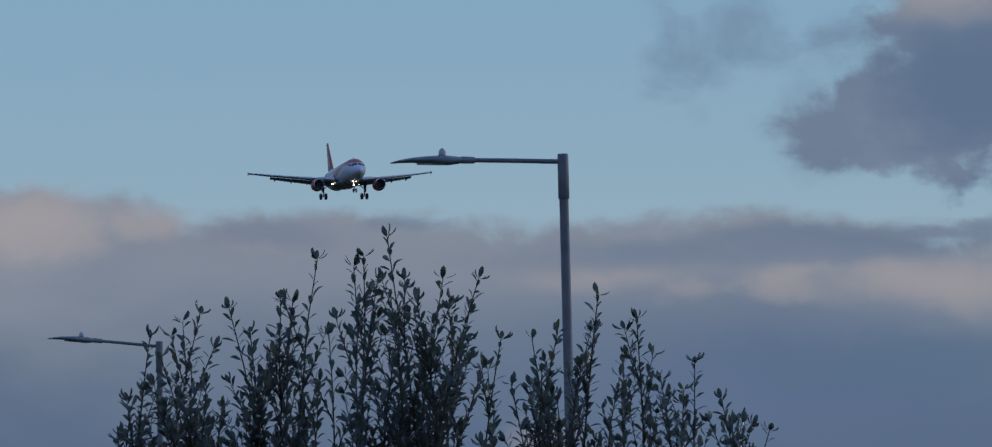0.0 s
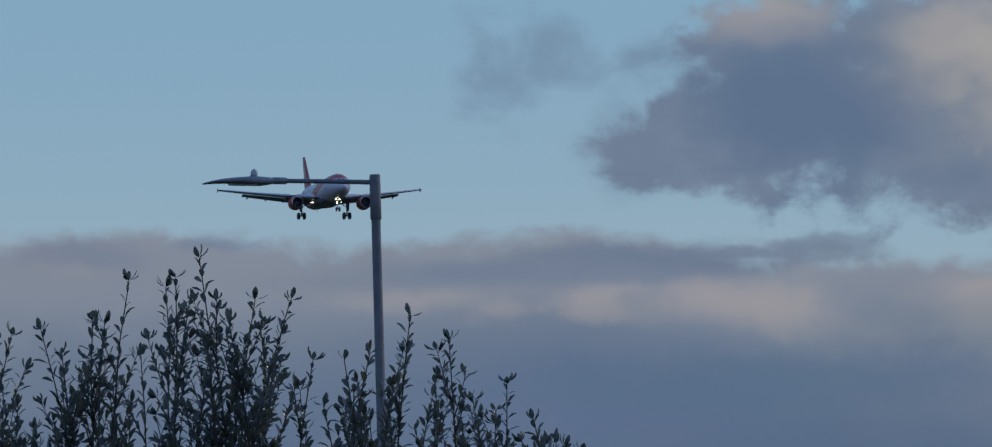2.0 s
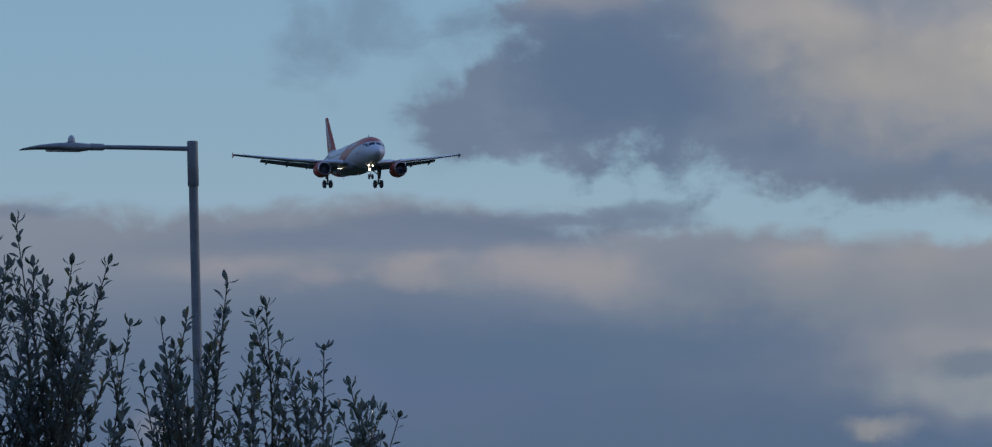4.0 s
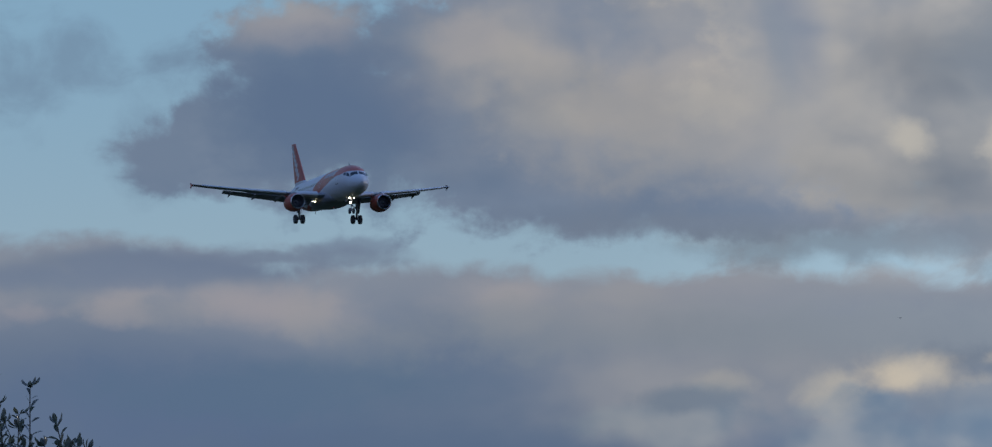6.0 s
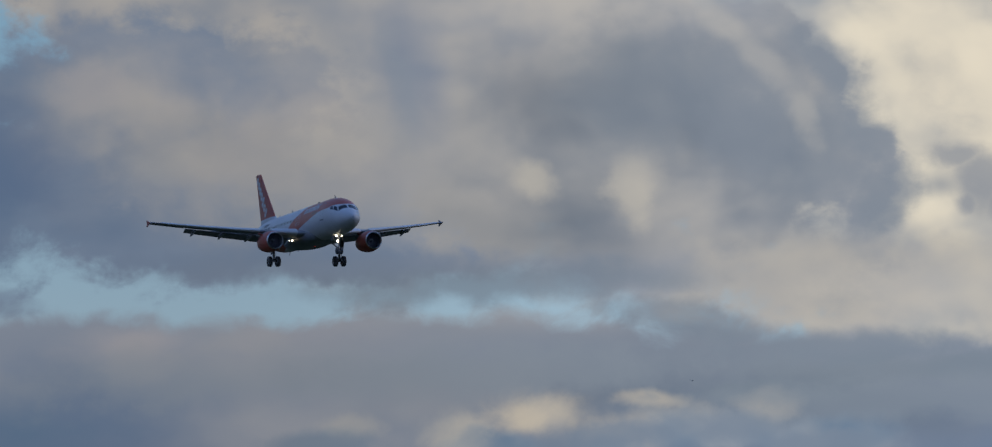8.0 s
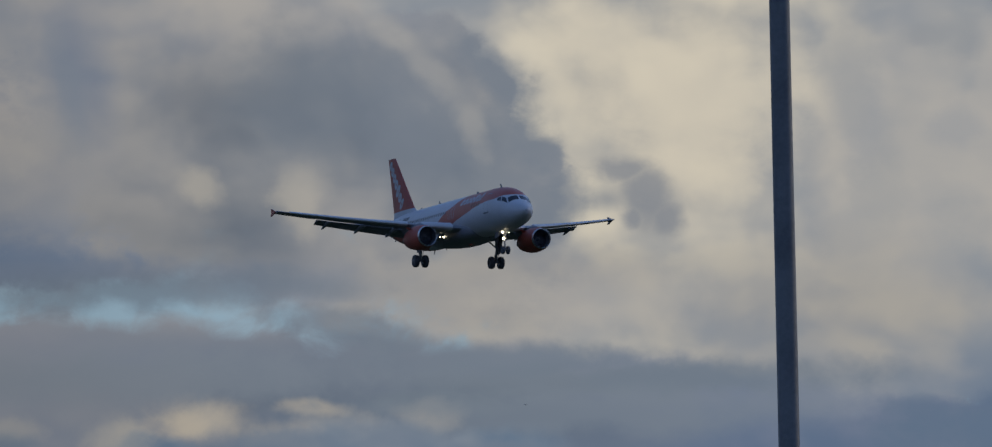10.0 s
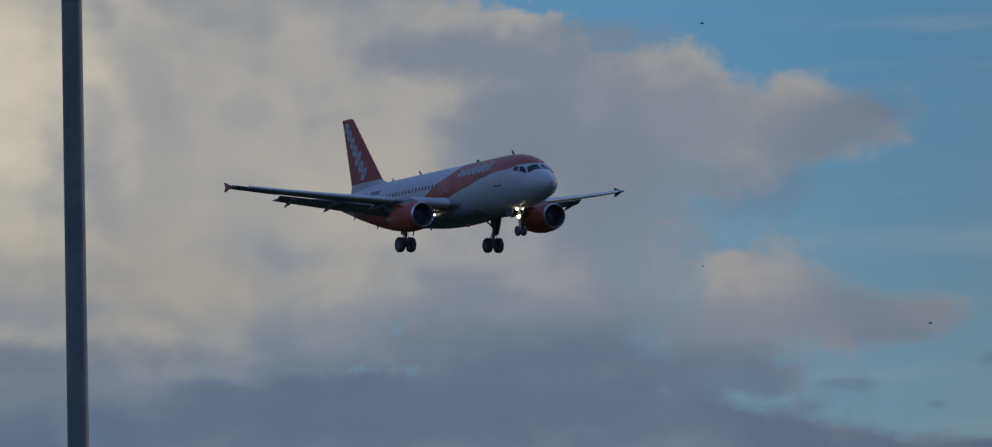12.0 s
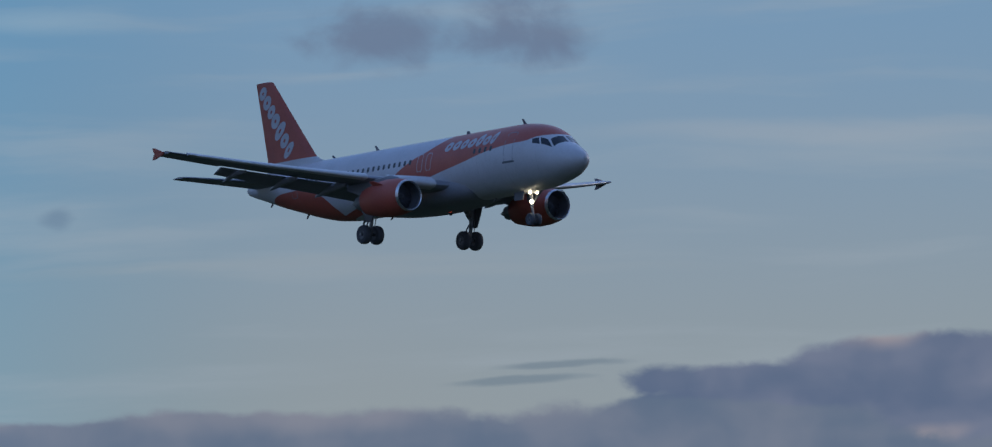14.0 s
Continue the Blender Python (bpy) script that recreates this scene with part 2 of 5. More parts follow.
    c = over(c, n.step(plus(union(streaky, (22.91, 2.29, 0.22, 0.11), (21.56, 1.22, 0.21, 0.11), (21.11, 0.89, 0.14, 0.06), (20.33, 1.05, 0.37, 0.07)), grain, 1.4), 0.0, 0.8), 0.65, rgb(104, 128, 154))
    c = over(c, n.step(plus(union(streaky, (27.08, 0.93, 0.64, 0.05), (26.69, 0.80, 0.74, 0.05)), grain, 0.8), -0.1, 0.6), 0.7, rgb(112, 128, 144))

    # bright cloud and its ragged far end
    f = union(puffy, (12.76, 3.31, 2.75, 2.75), (15.04, 2.73, 2.54, 2.49), (17.32, 3.01, 1.75, 1.16), (18.86, 3.17, 1.38, 0.64), (20.13, 3.20, 0.90, 0.48),
              (17.93, 1.62, 1.69, 1.16), (19.52, 1.75, 1.06, 0.58), (20.63, 1.57, 1.01, 0.37), (19.35, 1.12, 0.79, 0.32), (13.98, 2.89, 2.65, 2.54), (10.36, 4.76, 1.38, 0.85), (17.17, 3.67, 1.52, 0.73), (18.54, 3.37, 1.32, 0.56), (19.70, 3.16, 0.99, 0.41), (20.34, 3.19, 0.60, 0.28))
    mask = n.step(plus(plus(f, grain, 1.0), fine, 0.45), 0.0, n.math("ADD", 0.2, n.math("MULTIPLY", 0.45, n.step(az, 18.0, 21.0))))
    tone = tones(rgb(136, 141, 150), rgb(164, 161, 160))
    tone = patchy(tone, 0.9, tones(rgb(172, 167, 161), rgb(214, 203, 184)), relief, 0.8, (12.77, 3.44, 1.75, 1.85), (12.28, 3.05, 1.75, 1.75), (13.21, 4.18, 1.38, 1.16), (12.15, 4.05, 0.74, 1.06))
    tone = patchy(tone, 0.65, rgb(178, 171, 164), relief, 0.6, (16.30, 2.92, 1.06, 1.01), (14.88, 2.94, 1.22, 1.38), (19.02, 3.35, 0.64, 0.32), (16.25, 2.55, 0.85, 0.74), (19.37, 1.97, 0.37, 0.26), (16.67, 2.73, 0.58, 0.95))
    tone = patchy(tone, 0.95, rgb(108, 123, 146), broad, 0.65, (18.48, 2.88, 1.22, 0.74), (20.18, 3.09, 0.79, 0.37), (17.73, 3.05, 0.69, 0.69), (18.58, 2.46, 0.64, 0.32), (20.68, 1.57, 1.06, 0.42), (20.61, 3.26, 0.64, 0.37))
    tone = patchy(tone, 0.9, rgb(86, 106, 134), broad, 0.8, (16.43, 0.70, 5.29, 1.01), (19.35, 1.07, 1.27, 0.64), (17.43, 1.20, 1.75, 0.90), (11.34, 1.00, 2.65, 0.79), (16.10, 0.70, 3.18, 0.69))
    c = over(c, mask, 0.97, tone)
    # openings where the blue shows through
    hole = n.step(plus(union(puffy, (18.90, 2.56, 0.64, 0.26), (18.57, 2.09, 0.42, 0.32), (19.77, 1.22, 0.37, 0.32), (19.03, 2.49, 0.42, 0.58)), grain, 1.6), 0.05, 0.9)
    c = over(c, hole, 0.35, rgb(106, 143, 167))

    # great grey cloud with a crisp edge against the bright one
    f = union(puffy, (8.21, 3.45, 3.28, 1.43), (9.96, 3.44, 1.19, 1.24), (10.93, 4.12, 0.40, 0.37), (11.26, 3.76, 0.35, 0.32), (11.49, 3.41, 0.35, 0.32), (11.74, 3.06, 0.41, 0.33), (11.83, 2.71, 0.30, 0.24), (11.21, 3.03, 0.64, 0.58), (7.61, 4.53, 2.96, 1.11), (6.24, 3.20, 1.80, 0.90), (7.23, 2.80, 1.75, 0.64), (9.91, 2.23, 1.06, 0.48), (10.72, 2.60, 0.79, 0.48), (8.04, 2.51, 1.75, 0.37),
              (9.92, 2.39, 1.75, 0.48), (11.49, 2.07, 1.48, 0.48))
    mask = n.step(plus(plus(f, grain, 0.7), fine, 0.35), -0.05, n.math("ADD", 0.17, n.math("MULTIPLY", 0.5, n.step(n.math("MULTIPLY", el, -1.0), -3.0, -2.2))))
    tone = tones(rgb(140, 144, 154), rgb(172, 167, 164))
    tone = patchy(tone, 0.95, tones(rgb(100, 109, 124), rgb(130, 134, 142)), broad, 0.6, (11.16, 3.08, 1.27, 1.38), (9.65, 3.51, 2.01, 1.06), (11.29, 3.48, 1.27, 1.38))
    tone = patchy(tone, 0.75, rgb(112, 124, 146), broad, 0.65, (8.06, 2.32, 2.96, 0.26), (8.02, 4.09, 0.32, 0.90), (5.21, 4.29, 0.64, 0.48))
    tone = patchy(tone, 0.32, rgb(176, 169, 163), ragged, 0.8, (7.15, 3.49, 1.27, 0.85), (10.08, 2.59, 0.69, 0.48), (9.17, 3.79, 0.69, 0.58), (9.93, 2.86, 0.24, 0.30), (11.29, 3.71, 0.19, 0.32), (8.68, 2.94, 0.42, 0.42), (6.85, 4.24, 0.42, 0.32))
    c = over(c, mask, 1.0, tone)
    # loose scrap of cloud beside its edge
    c = patchy(c, 0.8, rgb(128, 133, 142), ragged, 1.0, (12.76, 2.89, 0.33, 0.35), (12.44, 3.00, 0.21, 0.16))
    # warm lower skirts between the two
    c = patchy(c, 0.8, tones(rgb(134, 136, 142), rgb(162, 157, 151)), relief, 0.8, (11.85, 2.25, 2.12, 0.42), (11.49, 2.01, 1.06, 0.42), (14.22, 1.98, 2.12, 0.64))

    c = patchy(c, 0.8, tones(rgb(98, 106, 119), rgb(122, 126, 134)), broad, 0.8, (9.29, 2.82, 1.75, 0.64), (9.94, 3.55, 1.38, 0.64))

    # dark cloud with a lit crown
    f = union(puffy, (4.15, 3.23, 1.22, 0.85), (3.14, 3.06, 1.01, 0.48), (4.89, 3.11, 1.48, 0.85), (3.90, 3.87, 0.79, 0.58), (6.58, 2.77, 2.01, 0.64), (5.80, 3.79, 2.22, 0.90))
    mask = n.step(plus(plus(f, grain, 1.2), fine, 0.5), 0.02, 0.42)
    tone = tones(rgb(96, 114, 141), rgb(118, 131, 153), broad, 0.2)
    tone = patchy(tone, 0.9, tones(rgb(142, 144, 153), rgb(168, 163, 162)), ragged, 0.7, (3.87, 4.13, 0.58, 0.23), (5.59, 3.74, 1.32, 0.74), (7.39, 3.39, 1.85, 1.01), (6.22, 3.09, 1.22, 0.53))
    c = over(c, mask, 0.97, tone)

    # long low bank
    f = union(streaky, (-3.84, 1.21, 2.22, 1.53), (-1.52, 1.12, 2.86, 1.37), (1.39, 1.05, 3.39, 1.32), (2.32, 0.98, 3.28, 1.42), (4.28, 0.85, 3.92, 1.37), (7.30, 0.79, 3.60, 1.26),
              (7.48, 0.75, 3.49, 1.22), (10.65, 0.56, 2.65, 1.22), (8.38, 0.81, 3.18, 1.14), (12.08, 0.63, 3.39, 1.01), (8.12, 1.21, 2.22, 0.62))
    mask = n.step(plus(f, grain, 0.45), 0.0, 0.17)
    depth = n.step(plus(el, broad, 1.4), 0.3, 2.3)
    tone = n.mix(depth, rgb(88, 106, 134), rgb(130, 138, 154))
    tone = over(tone, n.step(az, 4.0, 9.0), n.math("MULTIPLY", depth, 0.75), rgb(152, 151, 155))
    tone = patchy(tone, 0.5, rgb(168, 160, 162), ragged, 1.0, (-3.83, 2.21, 0.74, 0.42), (2.4, 1.78, 0.6, 0.22), (3.67, 1.72, 1.2, 0.3), (0.9, 1.82, 0.9, 0.2), (-2.2, 2.15, 0.9, 0.25), (5.56, 1.68, 0.58, 0.21), (6.99, 1.55, 1.38, 0.26), (8.89, 1.33, 1.59, 0.32), (0.27, 0.46, 0.42, 0.21))
    tone = patchy(tone, 0.75, rgb(92, 110, 138), broad, 0.65, (1.53, 0.99, 3.39, 0.79), (2.18, 0.86, 2.65, 0.58), (2.81, 2.09, 2.22, 0.14), (2.81, 1.04, 2.75, 0.64), (5.12, 1.23, 1.69, 0.37))
    tone = patchy(tone, 0.75, rgb(150, 150, 156), relief, 0.8, (7.35, 0.91, 1.48, 0.58), (8.09, 1.03, 1.59, 0.37))
    tone = patchy(tone, 0.9, rgb(90, 102, 120), broad, 0.6, (9.63, 1.28, 2.75, 0.79), (11.22, 1.09, 2.65, 0.58))
    tone = patchy(tone, 0.6, rgb(118, 128, 146), broad, 0.65, (-2.30, 2.09, 1.59, 0.32), (1.14, 1.98, 2.22, 0.26), (8.04, 1.55, 2.65, 0.32))
    c = over(c, mask, 1.0, tone)

    c = over(c, n.step(plus(union(streaky, (4.35, 2.16, 0.69, 0.12), (3.66, 2.13, 0.64, 0.08)), grain, 1.6), -0.1, 0.7), 0.75, rgb(112, 125, 147))
    # small lit heads low down, and the dark bank in front
    f = plus(union(puffy, (8.35, 0.87, 0.37, 0.23), (9.10, 1.05, 0.53, 0.24), (9.99, 0.89, 0.69, 0.24), (9.76, 0.86, 0.48, 0.21), (6.28, 0.30, 0.48, 0.16)), grain, 0.8)
    c = over(c, n.step(f, -0.1, 0.85), 0.6, tones(rgb(146, 147, 152), rgb(198, 184, 163)))
    f = plus(union(puffy, (7.08, 0.69, 0.79, 0.29), (9.62, 0.60, 0.79, 0.32), (8.61, 0.47, 0.95, 0.32), (10.50, 0.82, 1.01, 0.26), (11.44, 0.75, 0.79, 0.24), (7.17, 0.87, 0.58, 0.21), (8.54, 0.79, 0.64, 0.16), (7.08, 0.65, 0.69, 0.26), (6.76, 0.74, 0.58, 0.21)), grain, 0.8)
    c = over(c, n.step(f, -0.05, 0.6), 0.85, tones(rgb(96, 115, 138), rgb(138, 144, 154)))
    f = union(streaky, (16.62, 0.43, 4.02, 0.85), (16.96, 0.34, 5.29, 0.59), (23.71, 0.22, 5.29, 0.44), (24.71, 0.00, 5.29, 0.65), (28.85, 0.49, 1.75, 0.21), (29.21, 0.22, 2.96, 0.42))
    mask = n.step(plus(f, grain, 0.5), 0.0, 0.2)
    tone = tones(rgb(92, 108, 134), rgb(112, 121, 142))
    tone = patchy(tone, 0.6, rgb(140, 140, 154), relief, 0.6, (24.99, 0.58, 2.12, 0.16), (23.19, 0.62, 2.12, 0.13))
    c = over(c, mask, 0.96, tone)
    f = union(streaky, (28.91, 0.75, 1.48, 0.23), (29.86, 0.83, 1.38, 0.35), (30.60, 0.65, 1.38, 0.48))
    mask = n.step(plus(f, grain, 0.8), 0.0, 0.26)
    tone = tones(rgb(90, 105, 134), rgb(114, 122, 146))
    tone = patchy(tone, 0.8, rgb(168, 157, 160), relief, 0.6, (29.77, 1.07, 0.48, 0.13), (30.00, 0.25, 0.32, 0.14))
    c = over(c, mask, 0.98, tone)

    close = warp(1.5, 0.34, detail=6.0)

    def dab(below, amount, colour, *ellipses):
        """Soft-edged tones; each ellipse: azimuth, height, two radii, tilt, in degrees."""
        field = None
        for a, e, ra, re, tilt in ellipses:
            away = n.vec("SUBTRACT", close, (a, e, 0))
            ct, st = math.cos(radians(tilt)), math.sin(radians(tilt))
            along = n.vec("DOT_PRODUCT", away, (ct / ra, st / ra, 0), out=1)
            across = n.vec("DOT_PRODUCT", away, (-st / re, ct / re, 0), out=1)
            f = n.math("SUBTRACT", 1.0, n.vec("LENGTH", n.add("ShaderNodeCombineXYZ", along, across, 0.0), out=1))
            field = f if field is None else n.math("SMOOTH_MAX", field, f, 0.1)
        return over(below, n.step(plus(plus(field, grain, 0.9), fine, 0.5), -0.05, 0.75), amount, colour)

    # tones of the low bank at its western end
    c = dab(c, 0.45, rgb(166, 158, 162), (-3.78, 2.32, 0.79, 0.43, 0), (-2.93, 2.33, 0.50, 0.21, 0))
    c = dab(c, 0.60, rgb(108, 122, 147), (1.93, 1.97, 2.36, 0.17, 0), (-0.76, 2.27, 0.50, 0.09, 0), (-1.88, 2.19, 0.86, 0.18, 0))
    c = dab(c, 0.38, rgb(156, 150, 157), (2.35, 1.67, 0.36, 0.18, 0), (3.67, 1.73, 0.79, 0.25, 0), (1.61, 1.66, 0.43, 0.13, 0))
    c = dab(c, 0.50, rgb(88, 106, 140), (2.71, 0.90, 2.14, 0.57, 0))
    # dark cloud and its pale crown
    c = dab(c, 0.5, rgb(100, 118, 144), (3.80, 3.35, 1.36, 0.79, 0), (2.79, 3.00, 0.57, 0.54, 0))
    c = dab(c, 0.45, rgb(158, 154, 160), (3.92, 4.01, 0.71, 0.25, 0), (5.35, 3.90, 0.43, 0.29, 0))
    c = dab(c, 0.60, rgb(106, 121, 145), (7.07, 2.39, 1.93, 0.19, 0))
    c = dab(c, 0.45, rgb(164, 158, 156), (6.72, 3.29, 0.64, 0.43, 0))
    c = dab(c, 0.60, rgb(126, 135, 150), (7.95, 3.84, 0.17, 0.79, 8))
    c = dab(c, 0.50, rgb(180, 173, 163), (9.88, 2.90, 0.25, 0.43, 0), (9.04, 3.05, 0.29, 0.21, -30))
    c = dab(c, 0.65, rgb(110, 123, 147), (2.83, 2.07, 1.50, 0.20, 0), (4.36, 2.17, 0.54, 0.11, 0))
    c = dab(c, 0.35, rgb(150, 149, 154), (2.56, 1.68, 0.79, 0.18, 0), (3.98, 1.65, 0.39, 0.29, 0), (5.67, 1.64, 0.39, 0.25, 0), (6.58, 1.76, 0.50, 0.13, 0))
    c = dab(c, 0.55, rgb(86, 109, 135), (3.60, 1.02, 2.21, 0.39, 0))
    # its paler middle over a dark base
    c = dab(c, 0.50, rgb(150, 149, 151), (7.31, 3.12, 1.79, 0.71, 0), (6.05, 3.36, 0.86, 0.50, 0))
    c = dab(c, 0.50, rgb(108, 121, 142), (6.88, 2.36, 1.79, 0.19, 0))
    # great grey cloud
    c = dab(c, 0.60, rgb(88, 107, 138), (4.18, 3.32, 1.21, 0.79, 0))
    c = dab(c, 0.60, rgb(112, 123, 142), (7.53, 2.31, 2.43, 0.14, 0))
    c = dab(c, 0.25, rgb(162, 159, 158), (7.17, 4.17, 0.86, 0.39, 0), (5.41, 3.81, 0.64, 0.46, 0))
    c = dab(c, 0.50, rgb(128, 133, 144), (10.86, 3.62, 0.57, 0.79, 0), (11.73, 2.80, 0.43, 0.43, 0))
    c = dab(c, 0.55, rgb(166, 160, 154), (11.23, 2.07, 1.21, 0.50, 0), (10.25, 1.92, 0.32, 0.18, 0))
    c = dab(c, 0.50, rgb(132, 138, 148), (6.97, 1.45, 3.71, 0.39, 0))
    # crest of low cloud with lit heads behind it
    c = dab(c, 0.5, rgb(196, 182, 162), (8.92, 1.04, 0.39, 0.20, 0), (10.93, 1.09, 0.39, 0.17, 0), (9.98, 1.14, 0.36, 0.11, 0))
    c = dab(c, 0.4, rgb(164, 160, 155), (8.33, 0.97, 0.39, 0.25, 0), (7.44, 1.02, 0.36, 0.16, 0))
    c = dab(c, 0.80, rgb(108, 120, 138), (10.55, 0.87, 0.61, 0.24, 0), (7.17, 0.89, 0.57, 0.16, 0), (9.60, 0.83, 0.79, 0.14, 0), (11.39, 0.74, 0.71, 0.16, 0))
    # bright cloud
    c = dab(c, 0.50, rgb(196, 187, 173), (13.05, 3.29, 0.86, 1.00, 0), (12.42, 3.78, 0.50, 0.50, 0))
    c = dab(c, 0.55, rgb(148, 150, 156), (14.59, 3.53, 0.30, 0.71, 0), (15.38, 3.38, 0.36, 0.29, 0))
    c = dab(c, 0.60, rgb(136, 140, 148), (15.47, 4.04, 0.21, 0.24, 0), (15.13, 4.15, 0.29, 0.14, 0))
    c = dab(c, 0.55, rgb(118, 128, 144), (17.65, 3.13, 0.75, 0.54, 0), (18.44, 2.77, 0.57, 0.71, 0), (17.19, 3.80, 1.21, 0.30, 0))
    c = dab(c, 0.45, rgb(174, 168, 162), (15.90, 2.55, 0.86, 0.43, 0), (12.34, 1.98, 1.29, 0.36, 0), (16.21, 2.07, 0.29, 0.29, 0), (16.59, 2.96, 0.50, 0.43, 0))
    c = dab(c, 0.65, rgb(94, 110, 130), (16.66, 0.87, 2.86, 0.36, 0))
    c = dab(c, 0.60, rgb(110, 120, 132), (12.17, 1.34, 2.50, 0.19, 0), (10.90, 1.21, 1.14, 0.19, 0))
    c = dab(c, 0.28, rgb(176, 170, 165), (19.04, 3.19, 0.54, 0.50, 0), (16.58, 3.05, 0.71, 0.39, 0), (15.85, 3.99, 0.43, 0.29, 0))
    c = dab(c, 0.50, rgb(110, 125, 148), (19.64, 2.70, 0.71, 0.36, 0), (20.29, 3.27, 0.54, 0.26, 0), (18.07, 3.58, 0.71, 0.36, 0))
    c = dab(c, 0.50, rgb(108, 142, 165), (19.01, 2.74, 0.29, 0.23, 0), (18.47, 2.25, 0.36, 0.29, 0), (18.99, 1.92, 0.32, 0.50, 0), (19.45, 1.07, 0.57, 0.21, 0))
    c = dab(c, 0.3, rgb(164, 159, 160), (19.42, 1.97, 0.36, 0.29, 0), (19.81, 1.75, 0.36, 0.21, 0))
    c = dab(c, 0.55, rgb(96, 110, 132), (16.96, 0.87, 3.14, 0.36, 0))

    # layered lobes of the grey cloud against the bright one
    c = dab(c, 0.60, rgb(206, 196, 180), (13.20, 3.75, 1.29, 1.07, 0), (12.42, 4.19, 0.79, 0.50, 0))
    c = dab(c, 0.60, rgb(110, 119, 133), (10.23, 3.71, 1.29, 0.86, 0), (11.44, 3.21, 0.75, 0.86, 0), (11.91, 2.80, 0.39, 0.36, 0), (10.81, 3.48, 0.79, 0.64, 0))
    c = dab(c, 0.28, rgb(180, 174, 167), (10.69, 4.24, 0.43, 0.17, -30), (11.03, 3.91, 0.43, 0.19, -48), (11.27, 3.53, 0.39, 0.17, -62))
    c = dab(c, 0.75, rgb(116, 124, 137), (11.48, 3.95, 0.61, 0.21, -52), (11.84, 3.35, 0.61, 0.24, -55), (12.09, 2.90, 0.34, 0.26, -60), (11.93, 2.67, 0.36, 0.29, 0))
    c = dab(c, 0.40, rgb(168, 163, 158), (9.95, 3.03, 0.39, 0.29, 0))
    c = dab(c, 0.80, rgb(128, 132, 141), (12.79, 2.86, 0.34, 0.36, 0), (12.58, 3.09, 0.39, 0.16, 0), (12.97, 2.67, 0.20, 0.23, 0), (12.65, 2.68, 0.17, 0.14, 0))
    c = dab(c, 0.50, rgb(150, 151, 154), (14.50, 3.88, 0.30, 0.79, 0), (15.33, 4.12, 0.43, 0.30, 0), (14.72, 2.87, 0.36, 0.57, 0))
    c = dab(c, 0.70, rgb(108, 119, 134), (8.67, 2.14, 2.14, 0.23, 0), (10.30, 1.79, 1.21, 0.21, -14), (11.57, 1.53, 1.71, 0.19, 0), (13.41, 1.36, 2.00, 0.21, 0))
    c = dab(c, 0.60, rgb(118, 127, 140), (8.92, 1.41, 3.00, 0.29, 0), (12.09, 1.08, 3.00, 0.29, 0))
    # darker, bluer end of the bright cloud
    c = dab(c, 0.70, rgb(120, 130, 146), (17.65, 3.13, 0.86, 0.61, 0), (18.39, 2.72, 0.79, 0.93, 0), (17.30, 3.82, 1.29, 0.32, 0), (18.20, 3.94, 0.93, 0.23, 0))
    c = dab(c, 0.65, rgb(92, 110, 134), (16.66, 0.85, 3.14, 0.39, 0), (18.25, 1.29, 1.14, 0.50, 0))
    c = dab(c, 0.45, rgb(106, 142, 168), (18.53, 2.13, 0.32, 0.36, 0), (18.73, 1.44, 0.29, 0.29, 0))
    c = dab(c, 0.50, rgb(134, 138, 150), (19.60, 3.24, 1.21, 0.43, 0), (20.28, 3.17, 0.64, 0.27, 0), (19.66, 1.49, 1.21, 0.50, 0), (20.51, 1.57, 0.79, 0.26, 0))
    c = dab(c, 0.50, rgb(98, 114, 138), (17.85, 0.95, 3.00, 0.36, 0), (19.54, 1.12, 0.79, 0.29, 0))
    c = dab(c, 0.55, rgb(124, 136, 152), (18.76, 2.39, 0.68, 0.86, 0), (19.15, 3.28, 0.57, 0.43, 0))
    c = dab(c, 0.45, rgb(126, 132, 148), (18.40, 3.30, 1.50, 0.79, 0), (18.42, 1.98, 1.64, 0.71, 0), (19.67, 1.62, 0.86, 0.29, 0))

    # the sunlit quarter of the sky is brighter
    gain = n.math("ADD", 1.0, n.math("MULTIPLY", 0.36, n.math("MULTIPLY", n.step(az, 6.0, 11.0), n.step(n.math("MULTIPLY", az, -1.0), -24.2, -18.0))))
    c = n.vec("MULTIPLY", n.vec("SCALE", c, None, None, gain), (0.99, 1.0, 0.975))

    # the painted part melts into the open sky at its borders
    rim = n.math("MULTIPLY", n.math("MULTIPLY", n.step(az, -25.0, -15.0), n.step(n.math("MULTIPLY", az, -1.0), -52.0, -42.0)), n.step(n.math("MULTIPLY", el, -1.0), -16.0, -9.0))
    shine = n.add("ShaderNodeEmission", c, 0.549)
    shader = n.add("ShaderNodeMixShader", rim, n.add("ShaderNodeBsdfTransparent"), shine)
    n.tree.links.new(shader, n.out.inputs[0])
    return n.material


def mesh_object(name, bm, material, smooth=True):
    me = bpy.data.meshes.new(name)
    for face in bm.faces:
        face.smooth = smooth
    bm.to_mesh(me)
    bm.free()
    me.materials.append(material)
    if smooth:
        me.set_sharp_from_angle(angle=radians(50))
    return new(name, me)


def part(name, bm, material, parent, label="", smooth=True):
    ob = mesh_object(name, bm, material, smooth)
    ob.parent = parent
    return tagged(ob, label)


